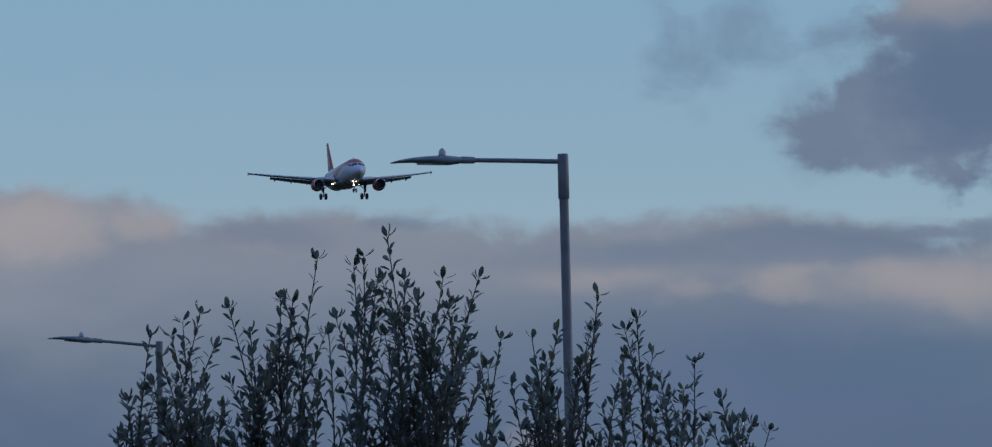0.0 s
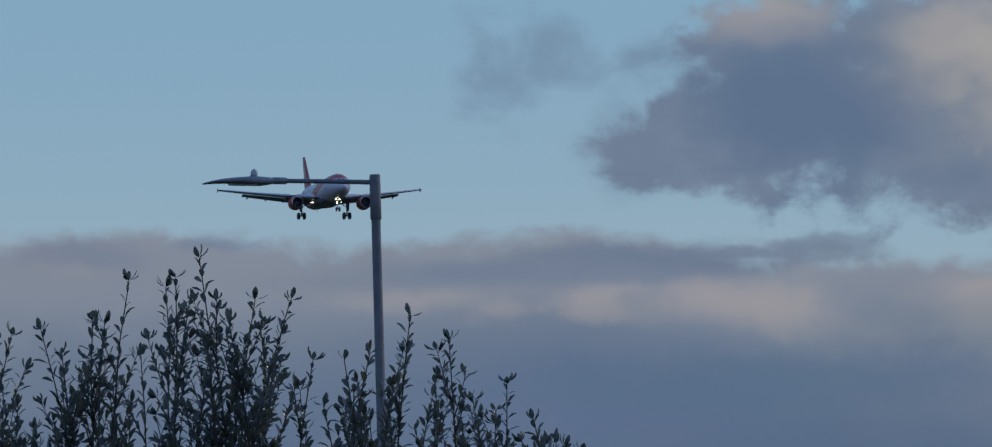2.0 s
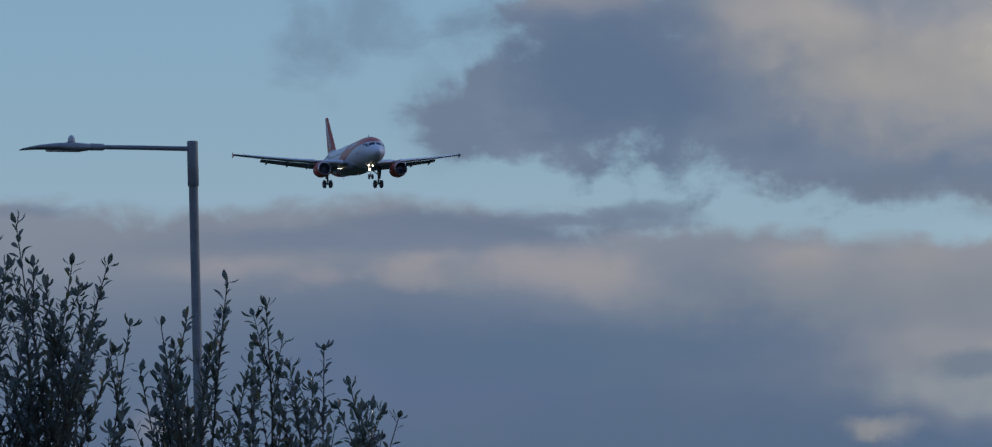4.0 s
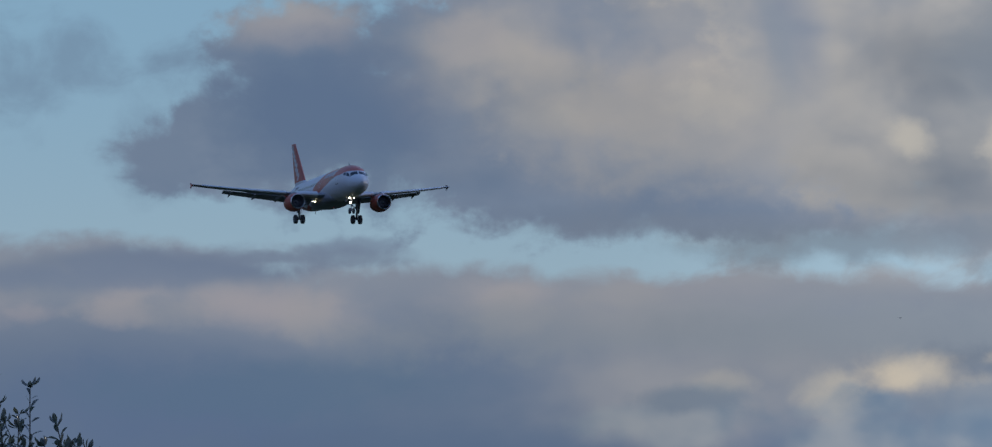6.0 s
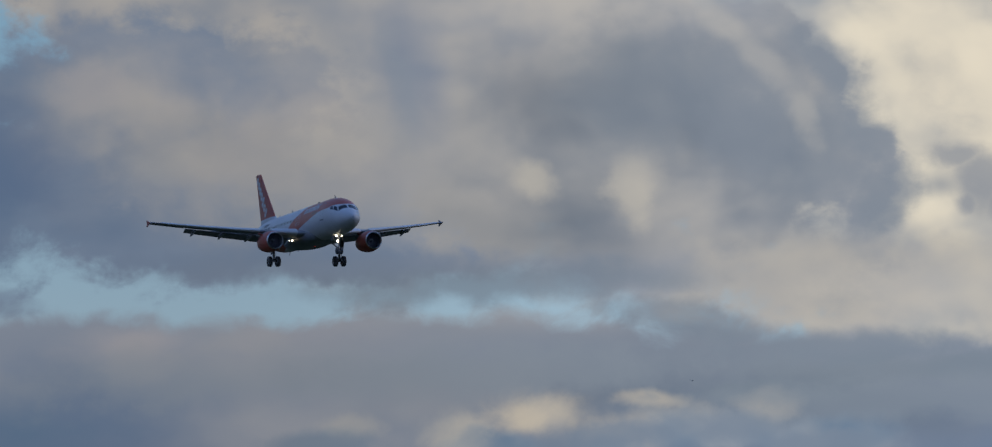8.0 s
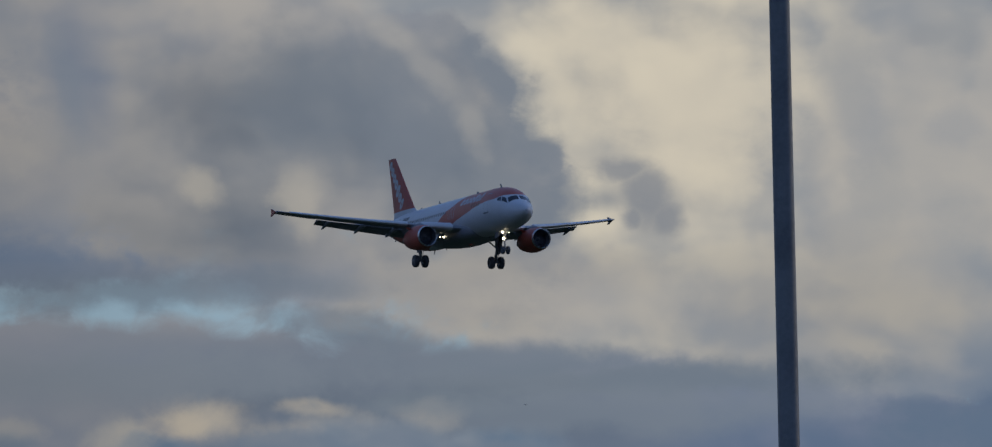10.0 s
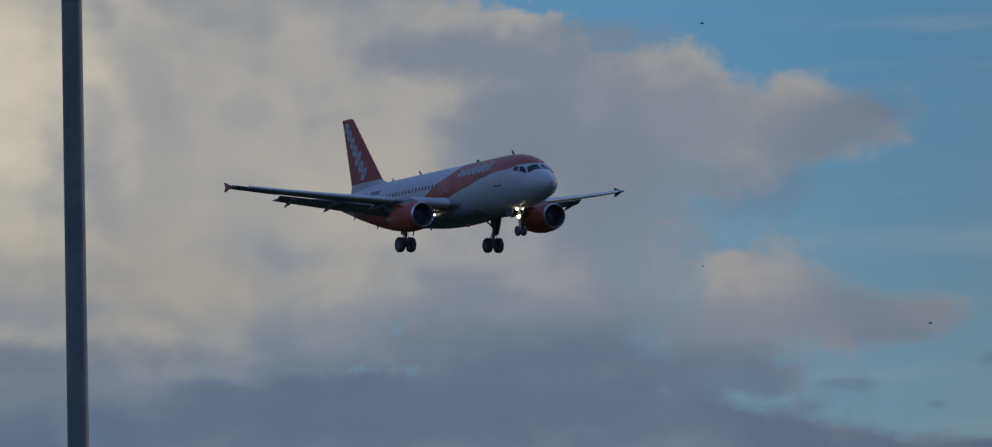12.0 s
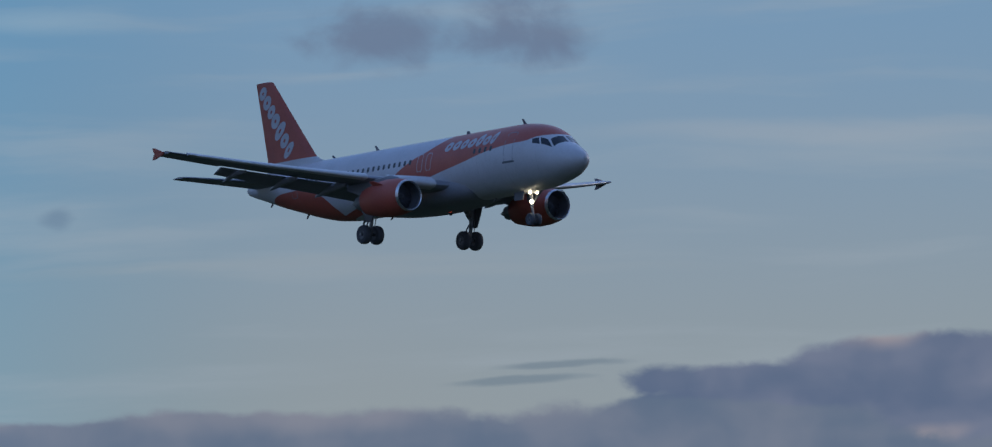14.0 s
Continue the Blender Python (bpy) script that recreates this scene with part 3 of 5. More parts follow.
def backdrop():
    bm = bmesh.new()
    rows = []
    for j in range(20):
        e = -1.0 + 17.5 * j / 19
        rows.append([bm.verts.new(4700 * way(-26 + 79 * i / 60, e)) for i in range(61)])
    for a, b in zip(rows, rows[1:]):
        for i in range(60):
            bm.faces.new((a[i], a[i + 1], b[i + 1], b[i]))
    ob = mesh_object("backdrop", bm, sky_material())
    ob.location = EYE
    tagged(ob, "blue evening sky with banks of grey and cream cloud", "sky", kind="structure")


backdrop()


def lie(x, y):
    """Height of the ground."""
    d = math.hypot(x, y)
    slope = -1.2 * min(1.0, max(0.0, (d - 90) / 40)) ** 2 if d < 130 else -1.2
    return slope


def ground():
    bm = bmesh.new()
    radii = [0, 3, 8, 15, 25, 40, 60, 80, 90, 100, 110, 120, 130, 150, 200, 300, 500, 900, 1600, 3000, 4690]
    rings = []
    for r in radii:
        ring = []
        for i in range(72):
            a = 2 * math.pi * i / 72
            x, y = r * math.cos(a), r * math.sin(a)
            bump = 0.05 * noise.noise((x * 0.1, y * 0.1, 0)) if r < 90 else 0.0
            ring.append(bm.verts.new((x, y, lie(x, y) + bump)) if r else None)
        rings.append(ring)
    middle = bm.verts.new((0, 0, 0))
    for i in range(72):
        bm.faces.new((middle, rings[1][i], rings[1][(i + 1) % 72]))
    for a, b in zip(rings[1:], rings[2:]):
        for i in range(72):
            k = (i + 1) % 72
            bm.faces.new((a[i], b[i], b[k], a[k]))
    tagged(mesh_object("ground", bm, m_ground), "rough open grassland", "ground", kind="structure")


ground()


# ---- shaping helpers ----
def loft(bm, rings, caps=True):
    """Skin through closed rings of equal length."""
    made = [[bm.verts.new(p) for p in ring] for ring in rings]
    count = len(made[0])
    for a, b in zip(made, made[1:]):
        for i in range(count):
            k = (i + 1) % count
            bm.faces.new((a[i], a[k], b[k], b[i]))
    if caps:
        bm.faces.new(made[0][::-1])
        bm.faces.new(made[-1])
    return made


def finish(bm):
    bmesh.ops.recalc_face_normals(bm, faces=bm.faces[:])
    return bm


def tube(bm, points, radii, sides=10):
    """A round bar through points, one radius a point."""
    points = [Vector(p) for p in points]
    rings, side = [], None
    for i, p in enumerate(points):
        t = (points[min(i + 1, len(points) - 1)] - points[max(i - 1, 0)]).normalized()
        if side is None:
            side = t.orthogonal().normalized()
        side = (side - t * side.dot(t)).normalized()
        up = t.cross(side)
        rings.append([p + radii[i] * (math.cos(a) * side + math.sin(a) * up) for a in (2 * math.pi * k / sides for k in range(sides))])
    loft(bm, rings)
    return bm


def spun(bm, profile, middle, axis="x", sides=32, closed=False):
    """Turn a profile of (along, radius) about an axis through middle."""
    c = Vector(middle)
    rings = []
    for k in range(sides):
        a = 2 * math.pi * k / sides
        u, v = math.cos(a), math.sin(a)
        if axis == "x":
            rings.append([c + Vector((s, r * u, r * v)) for s, r in profile])
        elif axis == "y":
            rings.append([c + Vector((r * u, s, r * v)) for s, r in profile])
        else:
            rings.append([c + Vector((r * u, r * v, s)) for s, r in profile])
    made = [[bm.verts.new(p) for p in ring] for ring in rings]
    count = len(profile)
    for k in range(sides):
        a, b = made[k], made[(k + 1) % sides]
        for i in range(count if closed else count - 1):
            j = (i + 1) % count
            bm.faces.new((a[i], a[j], b[j], b[i]))
    bmesh.ops.remove_doubles(bm, verts=bm.verts[:], dist=0.0005)
    return finish(bm)


def slab(bm, outline, normal, thickness):
    """A flat plate of any outline, with thickness along normal."""
    h = Vector(normal).normalized() * thickness / 2
    loft(bm, [[Vector(p) - h for p in outline], [Vector(p) + h for p in outline]])
    return finish(bm)


def block(bm, middle, size, turn=None, bevel=0.0):
    made = bmesh.ops.create_cube(bm, size=1.0)["verts"]
    m = Matrix.Translation(middle) @ (turn or Matrix()) @ Matrix.Diagonal((*size, 1))
    bmesh.ops.transform(bm, matrix=m, verts=made)
    if bevel:
        edges = list({e for v in made for e in v.link_edges})
        bmesh.ops.bevel(bm, geom=edges, offset=bevel, segments=2, affect="EDGES")
    return bm


def smooth_line(table, x):
    """Monotone cubic through rows (x, value...)."""
    xs = [r[0] for r in table]
    i = max(0, min(len(xs) - 2, sum(1 for v in xs if v <= x) - 1))
    out = []
    for c in range(1, len(table[0])):
        def slope(k):
            if k <= 0 or k >= len(xs) - 1:
                k = max(0, min(len(xs) - 2, k))
                return (table[k + 1][c] - table[k][c]) / (xs[k + 1] - xs[k])
            a = (table[k][c] - table[k - 1][c]) / (xs[k] - xs[k - 1])
            b = (table[k + 1][c] - table[k][c]) / (xs[k + 1] - xs[k])
            return 0.0 if a * b <= 0 else 2 * a * b / (a + b)
        h = xs[i + 1] - xs[i]
        t = (x - xs[i]) / h
        y0, y1, d0, d1 = table[i][c], table[i + 1][c], slope(i) * h, slope(i + 1) * h
        out.append(y0 * (1 + 2 * t) * (1 - t) ** 2 + d0 * t * (1 - t) ** 2 + y1 * t * t * (3 - 2 * t) + d1 * t * t * (t - 1))
    return out


# ---- the airliner: local x forwards from the nose tip, y to its left, z up from the body's axis ----
# root of the distance from the nose, crown height, keel height, half width
BODY = [(0.0, -0.55, -0.57, 0.01), (0.39, -0.22, -0.9, 0.38), (0.71, 0.06, -1.18, 0.72), (1.0, 0.36, -1.42, 1.03), (1.225, 0.62, -1.6, 1.27),
        (1.414, 1.03, -1.73, 1.46), (1.58, 1.4, -1.83, 1.61), (1.73, 1.65, -1.91, 1.72), (2.0, 1.92, -2.01, 1.88), (2.236, 2.04, -2.05, 1.95), (2.45, 2.08, -2.07, 1.975),
        (4.69, 2.07, -2.07, 1.975), (4.9, 2.07, -1.93, 1.93), (5.1, 2.06, -1.55, 1.8), (5.29, 2.0, -1.05, 1.55), (5.48, 1.86, -0.5, 1.2),
        (5.66, 1.62, 0.1, 0.75), (5.77, 1.44, 0.46, 0.46), (5.81, 1.32, 0.62, 0.33)]
LENGTH = 33.76


def skin(s, angle, lift=0.0):
    """Point on the body s metres behind the nose; angle in degrees from the crown, positive to its left."""
    top, low, half = smooth_line(BODY, math.sqrt(max(0.0, s)))
    a = radians(angle)
    return Vector((-s, (half + lift) * math.sin(a), (top + low) / 2 + ((top - low) / 2 + lift) * math.cos(a)))


def skin_z(s, z, side, lift=0.0):
    """Point on the body at height z, on its left (side 1) or right (-1)."""
    top, low, half = smooth_line(BODY, math.sqrt(max(0.0, s)))
    c = max(-1.0, min(1.0, (z - (top + low) / 2) / ((top - low) / 2)))
    return skin(s, side * math.degrees(math.acos(c)), lift)


def patch(bm, corners, side, lift, steps=4, mode="z"):
    """A plate that follows the body; corners: four (s, z) or (s, angle) in turn."""
    spot = skin_z if mode == "z" else (lambda s, a, sd, l: skin(s, sd * a, l))
    grids = []
    for l in (lift, -0.02):
        grid = []
        for i in range(steps + 1):
            u = i / steps
            row = []
            for j in range(steps + 1):
                v = j / steps
                s = (corners[0][0] * (1 - u) + corners[1][0] * u) * (1 - v) + (corners[3][0] * (1 - u) + corners[2][0] * u) * v
                z = (corners[0][1] * (1 - u) + corners[1][1] * u) * (1 - v) + (corners[3][1] * (1 - u) + corners[2][1] * u) * v
                row.append(bm.verts.new(spot(s, z, side, l)))
            grid.append(row)
        grids.append(grid)
    for i in range(steps):
        for j in range(steps):
            bm.faces.new((grids[0][i][j], grids[0][i + 1][j], grids[0][i + 1][j + 1], grids[0][i][j + 1]))
    rim = [(i, 0) for i in range(steps)] + [(steps, j) for j in range(steps)] + [(i, steps) for i in range(steps, 0, -1)] + [(0, j) for j in range(steps, 0, -1)]
    for a, b in zip(rim, rim[1:] + rim[:1]):
        bm.faces.new((grids[0][a[0]][a[1]], grids[0][b[0]][b[1]], grids[1][b[0]][b[1]], grids[1][a[0]][a[1]]))
    return finish(bm)


def hoop(outer, inner, side, lift=0.012):
    """A flat closed band on the body between two loops of (s, z) points."""
    bm = bmesh.new()
    loft(bm, [[skin_z(s, z, side, l) for s, z in loop] for loop, l in ((outer, -0.01), (outer, lift), (inner, lift), (inner, -0.01))], False)
    return finish(bm)


def fuselage(plane):
    bm = bmesh.new()
    roots = [0.02 + 0.1 * i for i in range(26)] + [2.6 + 0.15 * i for i in range(14)] + [4.69 + 0.07 * i for i in range(17)]
    rings = [[skin(r * r, 360 * k / 56) for k in range(56)] for r in roots if r * r <= LENGTH] + [[skin(LENGTH, 360 * k / 56) for k in range(56)]]
    loft(bm, rings)
    body = part("fuselage", finish(bm), m_livery, plane, "white fuselage with an orange sweep behind the cockpit")
    # tail exhaust
    bm = spun(bmesh.new(), [(0.05, 0.3), (0.0, 0.32), (-0.12, 0.26), (-0.1, 0.18), (0.05, 0.16)], (-LENGTH, 0, 0.97), "x", 20)
    part("tail_exhaust", bm, m_metal, body, "bare metal exhaust at the tail cone")
    # cockpit glass: front pane, two side panes on each side, as (s, angle) corners
    for side in (1, -1):
        for corners in ([(1.42, 4), (1.9, 3.5), (2.04, 40), (1.62, 52)], [(1.7, 57), (2.14, 45), (2.6, 49.5), (2.38, 63)], [(2.48, 64.5), (2.72, 52), (3.12, 58), (3.04, 67)]):
            part("cockpit_window", patch(bmesh.new(), corners, side, 0.012, 6, "a"), m_glass, body, "dark cockpit window pane")
        # cabin windows share one mesh a side
        bm = bmesh.new()
        rim = [(0.115 * math.copysign(abs(math.cos(a)) ** 0.6, math.cos(a)), 0.17 * math.copysign(abs(math.sin(a)) ** 0.6, math.sin(a))) for a in (2 * math.pi * k / 12 for k in range(12))]
        y0, tilt = skin_z(15, 0.64, side, 0.0), 0.64 / 2.07
        out = Vector((0, side * math.cos(math.asin(tilt)), tilt))
        up = Vector((0, -side * tilt, math.cos(math.asin(tilt))))
        mid = Vector((0, y0.y, 0.64))
        slab(bm, [mid + Vector((a, 0, 0)) + up * b + out * -0.004 for a, b in rim], out, 0.02)
        first = None
        for k in range(37):
            s = 6.7 + 0.533 * k
            if 8.4 < s < 14.6:
                continue
            if first is None:
                first = part("cabin_window", bm, m_glass, body)
                pane = first
            else:
                pane = new("cabin_window", first.data)
                pane.parent = body
            pane.location = (-s, 0, 0)
        # doors and emergency exits, outlined
        for name, s0, s1, z0, z1, paint in (("door_outline", 4.55, 5.4, -0.4, 1.45, m_wing), ("exit_outline", 12.55, 13.08, -0.05, 1.03, m_letter), ("exit_outline", 13.42, 13.95, -0.05, 1.03, m_letter), ("door_outline", 26.6, 27.3, -0.3, 1.35, m_wing)):
            def loop(g):
                return [(s0 + g, z0 + 0.12), (s0 + 0.1 + g * 0.4, z0 + g), (s1 - 0.1 - g * 0.4, z0 + g), (s1 - g, z0 + 0.12)] + [(s1 - g, z0 + (z1 - z0) * k / 5) for k in (1.5, 2.5, 3.5)] + [(s1 - g, z1 - 0.12), (s1 - 0.1 - g * 0.4, z1 - g), (s0 + 0.1 + g * 0.4, z1 - g), (s0 + g, z1 - 0.12)] + [(s0 + g, z0 + (z1 - z0) * k / 5) for k in (3.5, 2.5, 1.5)]

            part(name, hoop(loop(0.0), loop(0.035), side, 0.008), paint, body)
        part("door_handle_recess", patch(bmesh.new(), [(4.45, -0.42), (5.5, -0.42), (5.5, -0.3), (4.45, -0.3)], side, 0.02, 3), m_grey, body)
        # brand name and registration as plain strokes
        wide = [0.72, 0.7, 0.64, 0.72, 0.62, 0.68, 0.5] if side < 0 else [0.5, 0.68, 0.62, 0.72, 0.64, 0.7, 0.72]
        s = 11.4 if side < 0 else 6.3
        for k, w in enumerate(wide):
            z0, z1 = 0.97, 1.45
            tall = (side < 0 and k in (4, 6)) or (side > 0 and k in (0, 2))
            top = 1.62 if tall else z1
            mid_s = s - w * 0.43 if side < 0 else s + w * 0.43
            half, tall_half = 0.47 * w, (top - z0) / 2 + 0.06

            def oval(g):
                return [(mid_s + half * g * math.cos(t) - 0.25 * tall_half * g * math.sin(t), (z0 + top) / 2 + tall_half * g * math.sin(t)) for t in (2 * math.pi * j / 16 for j in range(16))]

            part("brand_stroke", hoop(oval(1.0), oval(0.34), side), m_letter, body, "white rounded shape of the brand name")
            s += (-w if side < 0 else w) * 1.1
        for k in range(5):
            a = 24.2 + 0.36 * k
            part("registration_bar", patch(bmesh.new(), [(a, 0.95), (a + 0.26, 0.95), (a + 0.26, 1.28), (a, 1.28)], side, 0.008, 2), m_grey, body)
    for s, tall, back in ((5.45, 0.4, 0.2), (20.2, 0.36, 0.18), (24.7, 0.24, 0.12)):
        base = skin(s, 0).z - 0.02
        bm = slab(bmesh.new(), [(-s, 0, base), (-s - 0.32, 0, base), (-s - 0.34 - back, 0, base + tall), (-s - 0.2 - back, 0, base + tall)], (0, 1, 0), 0.035)
        part("blade_antenna", bm, m_grey, body)
    for s, tall in ((8.6, 0.22), (27.6, 0.26), (31.4, 0.22), (21.8, 0.4), (18.9, 0.16)):
        base = skin(s, 180).z + 0.02 - (0.12 if 18 < s < 19.4 else 0)
        bm = slab(bmesh.new(), [(-s, 0, base), (-s - 0.22, 0, base), (-s - 0.36, 0, base - tall), (-s - 0.24, 0, base - tall)], (0, 1, 0), 0.035)
        part("drain_mast", bm, m_grey, body)
    for z, s in ((skin(11.2, 0).z, 11.2),):
        spun_bm = spun(bmesh.new(), [(0.0, 0.12), (0.08, 0.11), (0.14, 0.06), (0.16, 0.0)], (-s, 0, z - 0.01), "z", 14)
        part("beacon_base", spun_bm, m_grey, body)
    # belly fairing
    bm = bmesh.new()
    rings = []
    for i in range(25):
        u = i / 24
        s = 9.3 + 10.6 * u
        g = math.sin(math.pi * u) ** 0.45 if 0 < u < 1 else 0.0
        rings.append([Vector((-s, (1.2 + 0.92 * g) * math.copysign(abs(math.sin(a)) ** 0.75, math.sin(a)), -1.35 + (0.5 + 0.62 * g) * math.copysign(abs(math.cos(a)) ** 0.75, math.cos(a)))) for a in (2 * math.pi * k / 32 for k in range(32))])
    loft(bm, rings)
    part("belly_fairing", finish(bm), m_wing, plane, "grey bulged fairing under the wing roots")
    return body


def foil(y, le, chord, z, thick, side, cut=(0.0, 1.0), twist=0.0, drop=0.0):
    """A closed wing section: le metres behind the nose; cut keeps a part of the chord."""
    def half(x):
        return 5 * thick * (0.2969 * math.sqrt(x) - 0.126 * x - 0.3516 * x * x + 0.2843 * x ** 3 - 0.1015 * x ** 4)
    xs = [cut[0] + (cut[1] - cut[0]) * (1 - math.cos(math.pi * i / 10)) / 2 for i in range(11)]
    loop = [(x, half(x) + 0.012 * math.sin(math.pi * x)) for x in xs[::-1]] + [(x, -half(x) * 0.85 + 0.012 * math.sin(math.pi * x) - 0.0015) for x in xs[(1 if cut[0] == 0 else 0):]]
    c, s = math.cos(radians(twist)), math.sin(radians(twist))
    x0 = cut[0]
    pts = []
    for x, h in loop:
        dx, dz = (x - x0) * chord, h * chord
        pts.append(Vector((-(le + x0 * chord + dx * c + dz * s), side * y, z - dx * s + dz * c - drop)))
    return pts


def wing_line(y):
    """Leading edge, chord and height of the wing y metres from the axis."""
    le = 10.95 + (y - 1.9) * 0.508
    te = 16.75 if y < 6.4 else 16.75 + (y - 6.4) * (20.35 - 16.75) / (16.95 - 6.4)
    z = -1.15 + (y - 1.9) * 0.1 + 0.5 * (max(0.0, y - 1.9) / 15.05) ** 2
    return le, te - le, z


def wing(plane, side):
    def row(y, thick, cut=(0.0, 1.0), twist=0.0, drop=0.0, shift=0.0):
        le, chord, z = wing_line(y)
        return foil(y, le + shift, chord, z, thick, side, cut, twist, drop)

    def thick(y):
        return 0.145 - 0.04 * min(1.0, (y - 1.5) / 8)

    bm = bmesh.new()
    rings = [row(y, thick(y), (0.0, 0.8)) for y in (1.2, 1.9, 3, 4.5, 6.4, 8, 10, 12, 13.2)] + [row(y, thick(y)) for y in (13.22, 14, 15, 16, 16.6, 16.95)]
    loft(bm, rings)
    body = part("wing", finish(bm), m_wing, plane, "swept grey wing with flaps down")
    # slats drooped ahead of the leading edge
    for name, y0, y1 in (("slat", 2.6, 5.1), ("slat", 6.3, 8.93), ("slat", 8.94, 11.62), ("slat", 11.63, 14.23), ("slat", 14.24, 16.0)):
        bm = bmesh.new()
        rings = []
        for i in range(5):
            y = y0 + (y1 - y0) * i / 4
            le, chord, z = wing_line(y)
            rings.append(foil(y, le - 0.13, chord, z + 0.015, thick(y) * 1.32, side, (0.0, 0.13), -4))
        loft(bm, rings)
        part(name, finish(bm), m_slat, body, "pale bare-metal slat, extended")
    # flaps
    for y0, y1 in ((2.2, 6.3), (6.45, 13.1)):
        bm = bmesh.new()
        rings = []
        for i in range(6):
            y = y0 + (y1 - y0) * i / 5
            le, chord, z = wing_line(y)
            fc = 1.55 if y < 6.4 else 1.5 - 0.55 * (y - 6.4) / 6.7
            rings.append(foil(y, le + chord * 0.84, fc, z - 0.08, 0.13, side, (0.0, 1.0), 22))
        loft(bm, rings)
        part("flap", finish(bm), m_wing, body, "grey flap lowered for landing")
    # flap track fairings
    for y, r, long in ((6.5, 0.24, 3.2), (9.3, 0.21, 2.8), (12.2, 0.18, 2.4)):
        le, chord, z = wing_line(y)
        s0, z0 = le + chord * 0.5, z - 0.28
        pts, rad = [], []
        for i in range(9):
            u = i / 8
            pts.append((-(s0 + long * u), side * y, z0 - 0.1 * u - 0.75 * max(0.0, u - 0.45) ** 1.3))
            rad.append(max(0.02, r * math.sin(math.pi * min(1.0, 0.08 + 0.92 * u)) ** 0.6))
        part("flap_track_fairing", tube(bmesh.new(), pts, rad, 12), m_wing, body)
    # fence at the tip
    le, chord, z = wing_line(17.0)
    y = side * 17.0
    out = [(-(le + 0.5), y, z + 0.04), (-(le + 1.5), y, z + 0.38), (-(le + 1.72), y, z + 0.4), (-(le + 1.5), y, z + 0.04), (-(le + 1.72), y, z - 0.32), (-(le + 1.5), y, z - 0.32), (-(le + 0.6), y, z - 0.08)]
    fence = part("wingtip_fence", slab(bmesh.new(), out, (0, 1, 0), 0.05), m_orange, body, "small orange arrow-shaped wingtip fence", False)
    part("inner_face", slab(bmesh.new(), [(a, b - side * 0.035, c) for a, b, c in out], (0, 1, 0), 0.02), m_wing, fence, "grey inner face", False)
    tip = bmesh.new()
    loft(tip, [foil(y0, wing_line(y0)[0] - 0.02, wing_line(y0)[1] * 0.6, wing_line(y0)[2] - 0.005, 0.125, side, (0.0, 0.5)) for y0 in (16.05, 16.5, 16.93)])
    part("wingtip_light_cover", finish(tip), m_grey, body)
    # lamps let down from the underside of the root
    for k, y0 in enumerate((2.2, 2.52)):
        r = 0.1 - 0.03 * k
        housing = part("landing_light", spun(bmesh.new(), [(0.1, r), (0.1, r + 0.02), (-0.12, r), (-0.2, 0.03), (-0.2, 0.0), (-0.02, 0.0), (-0.02, r - 0.01)], (-14.5, side * y0, -1.62), "x", 16), m_grey, body)
        part("lamp", spun(bmesh.new(), [(0.08, 0.0), (0.07, r * 0.6), (0.03, r - 0.012), (0.0, r - 0.012), (0.0, 0.0)], (-14.5, side * y0, -1.62), "x", 14), m_lamp, housing, "lit landing light under the wing root")
        part("lamp_strut", tube(bmesh.new(), [(-14.6, side * y0, -1.55), (-14.75, side * y0, -1.1)], [0.03, 0.03], 8), m_grey, housing)
    return body


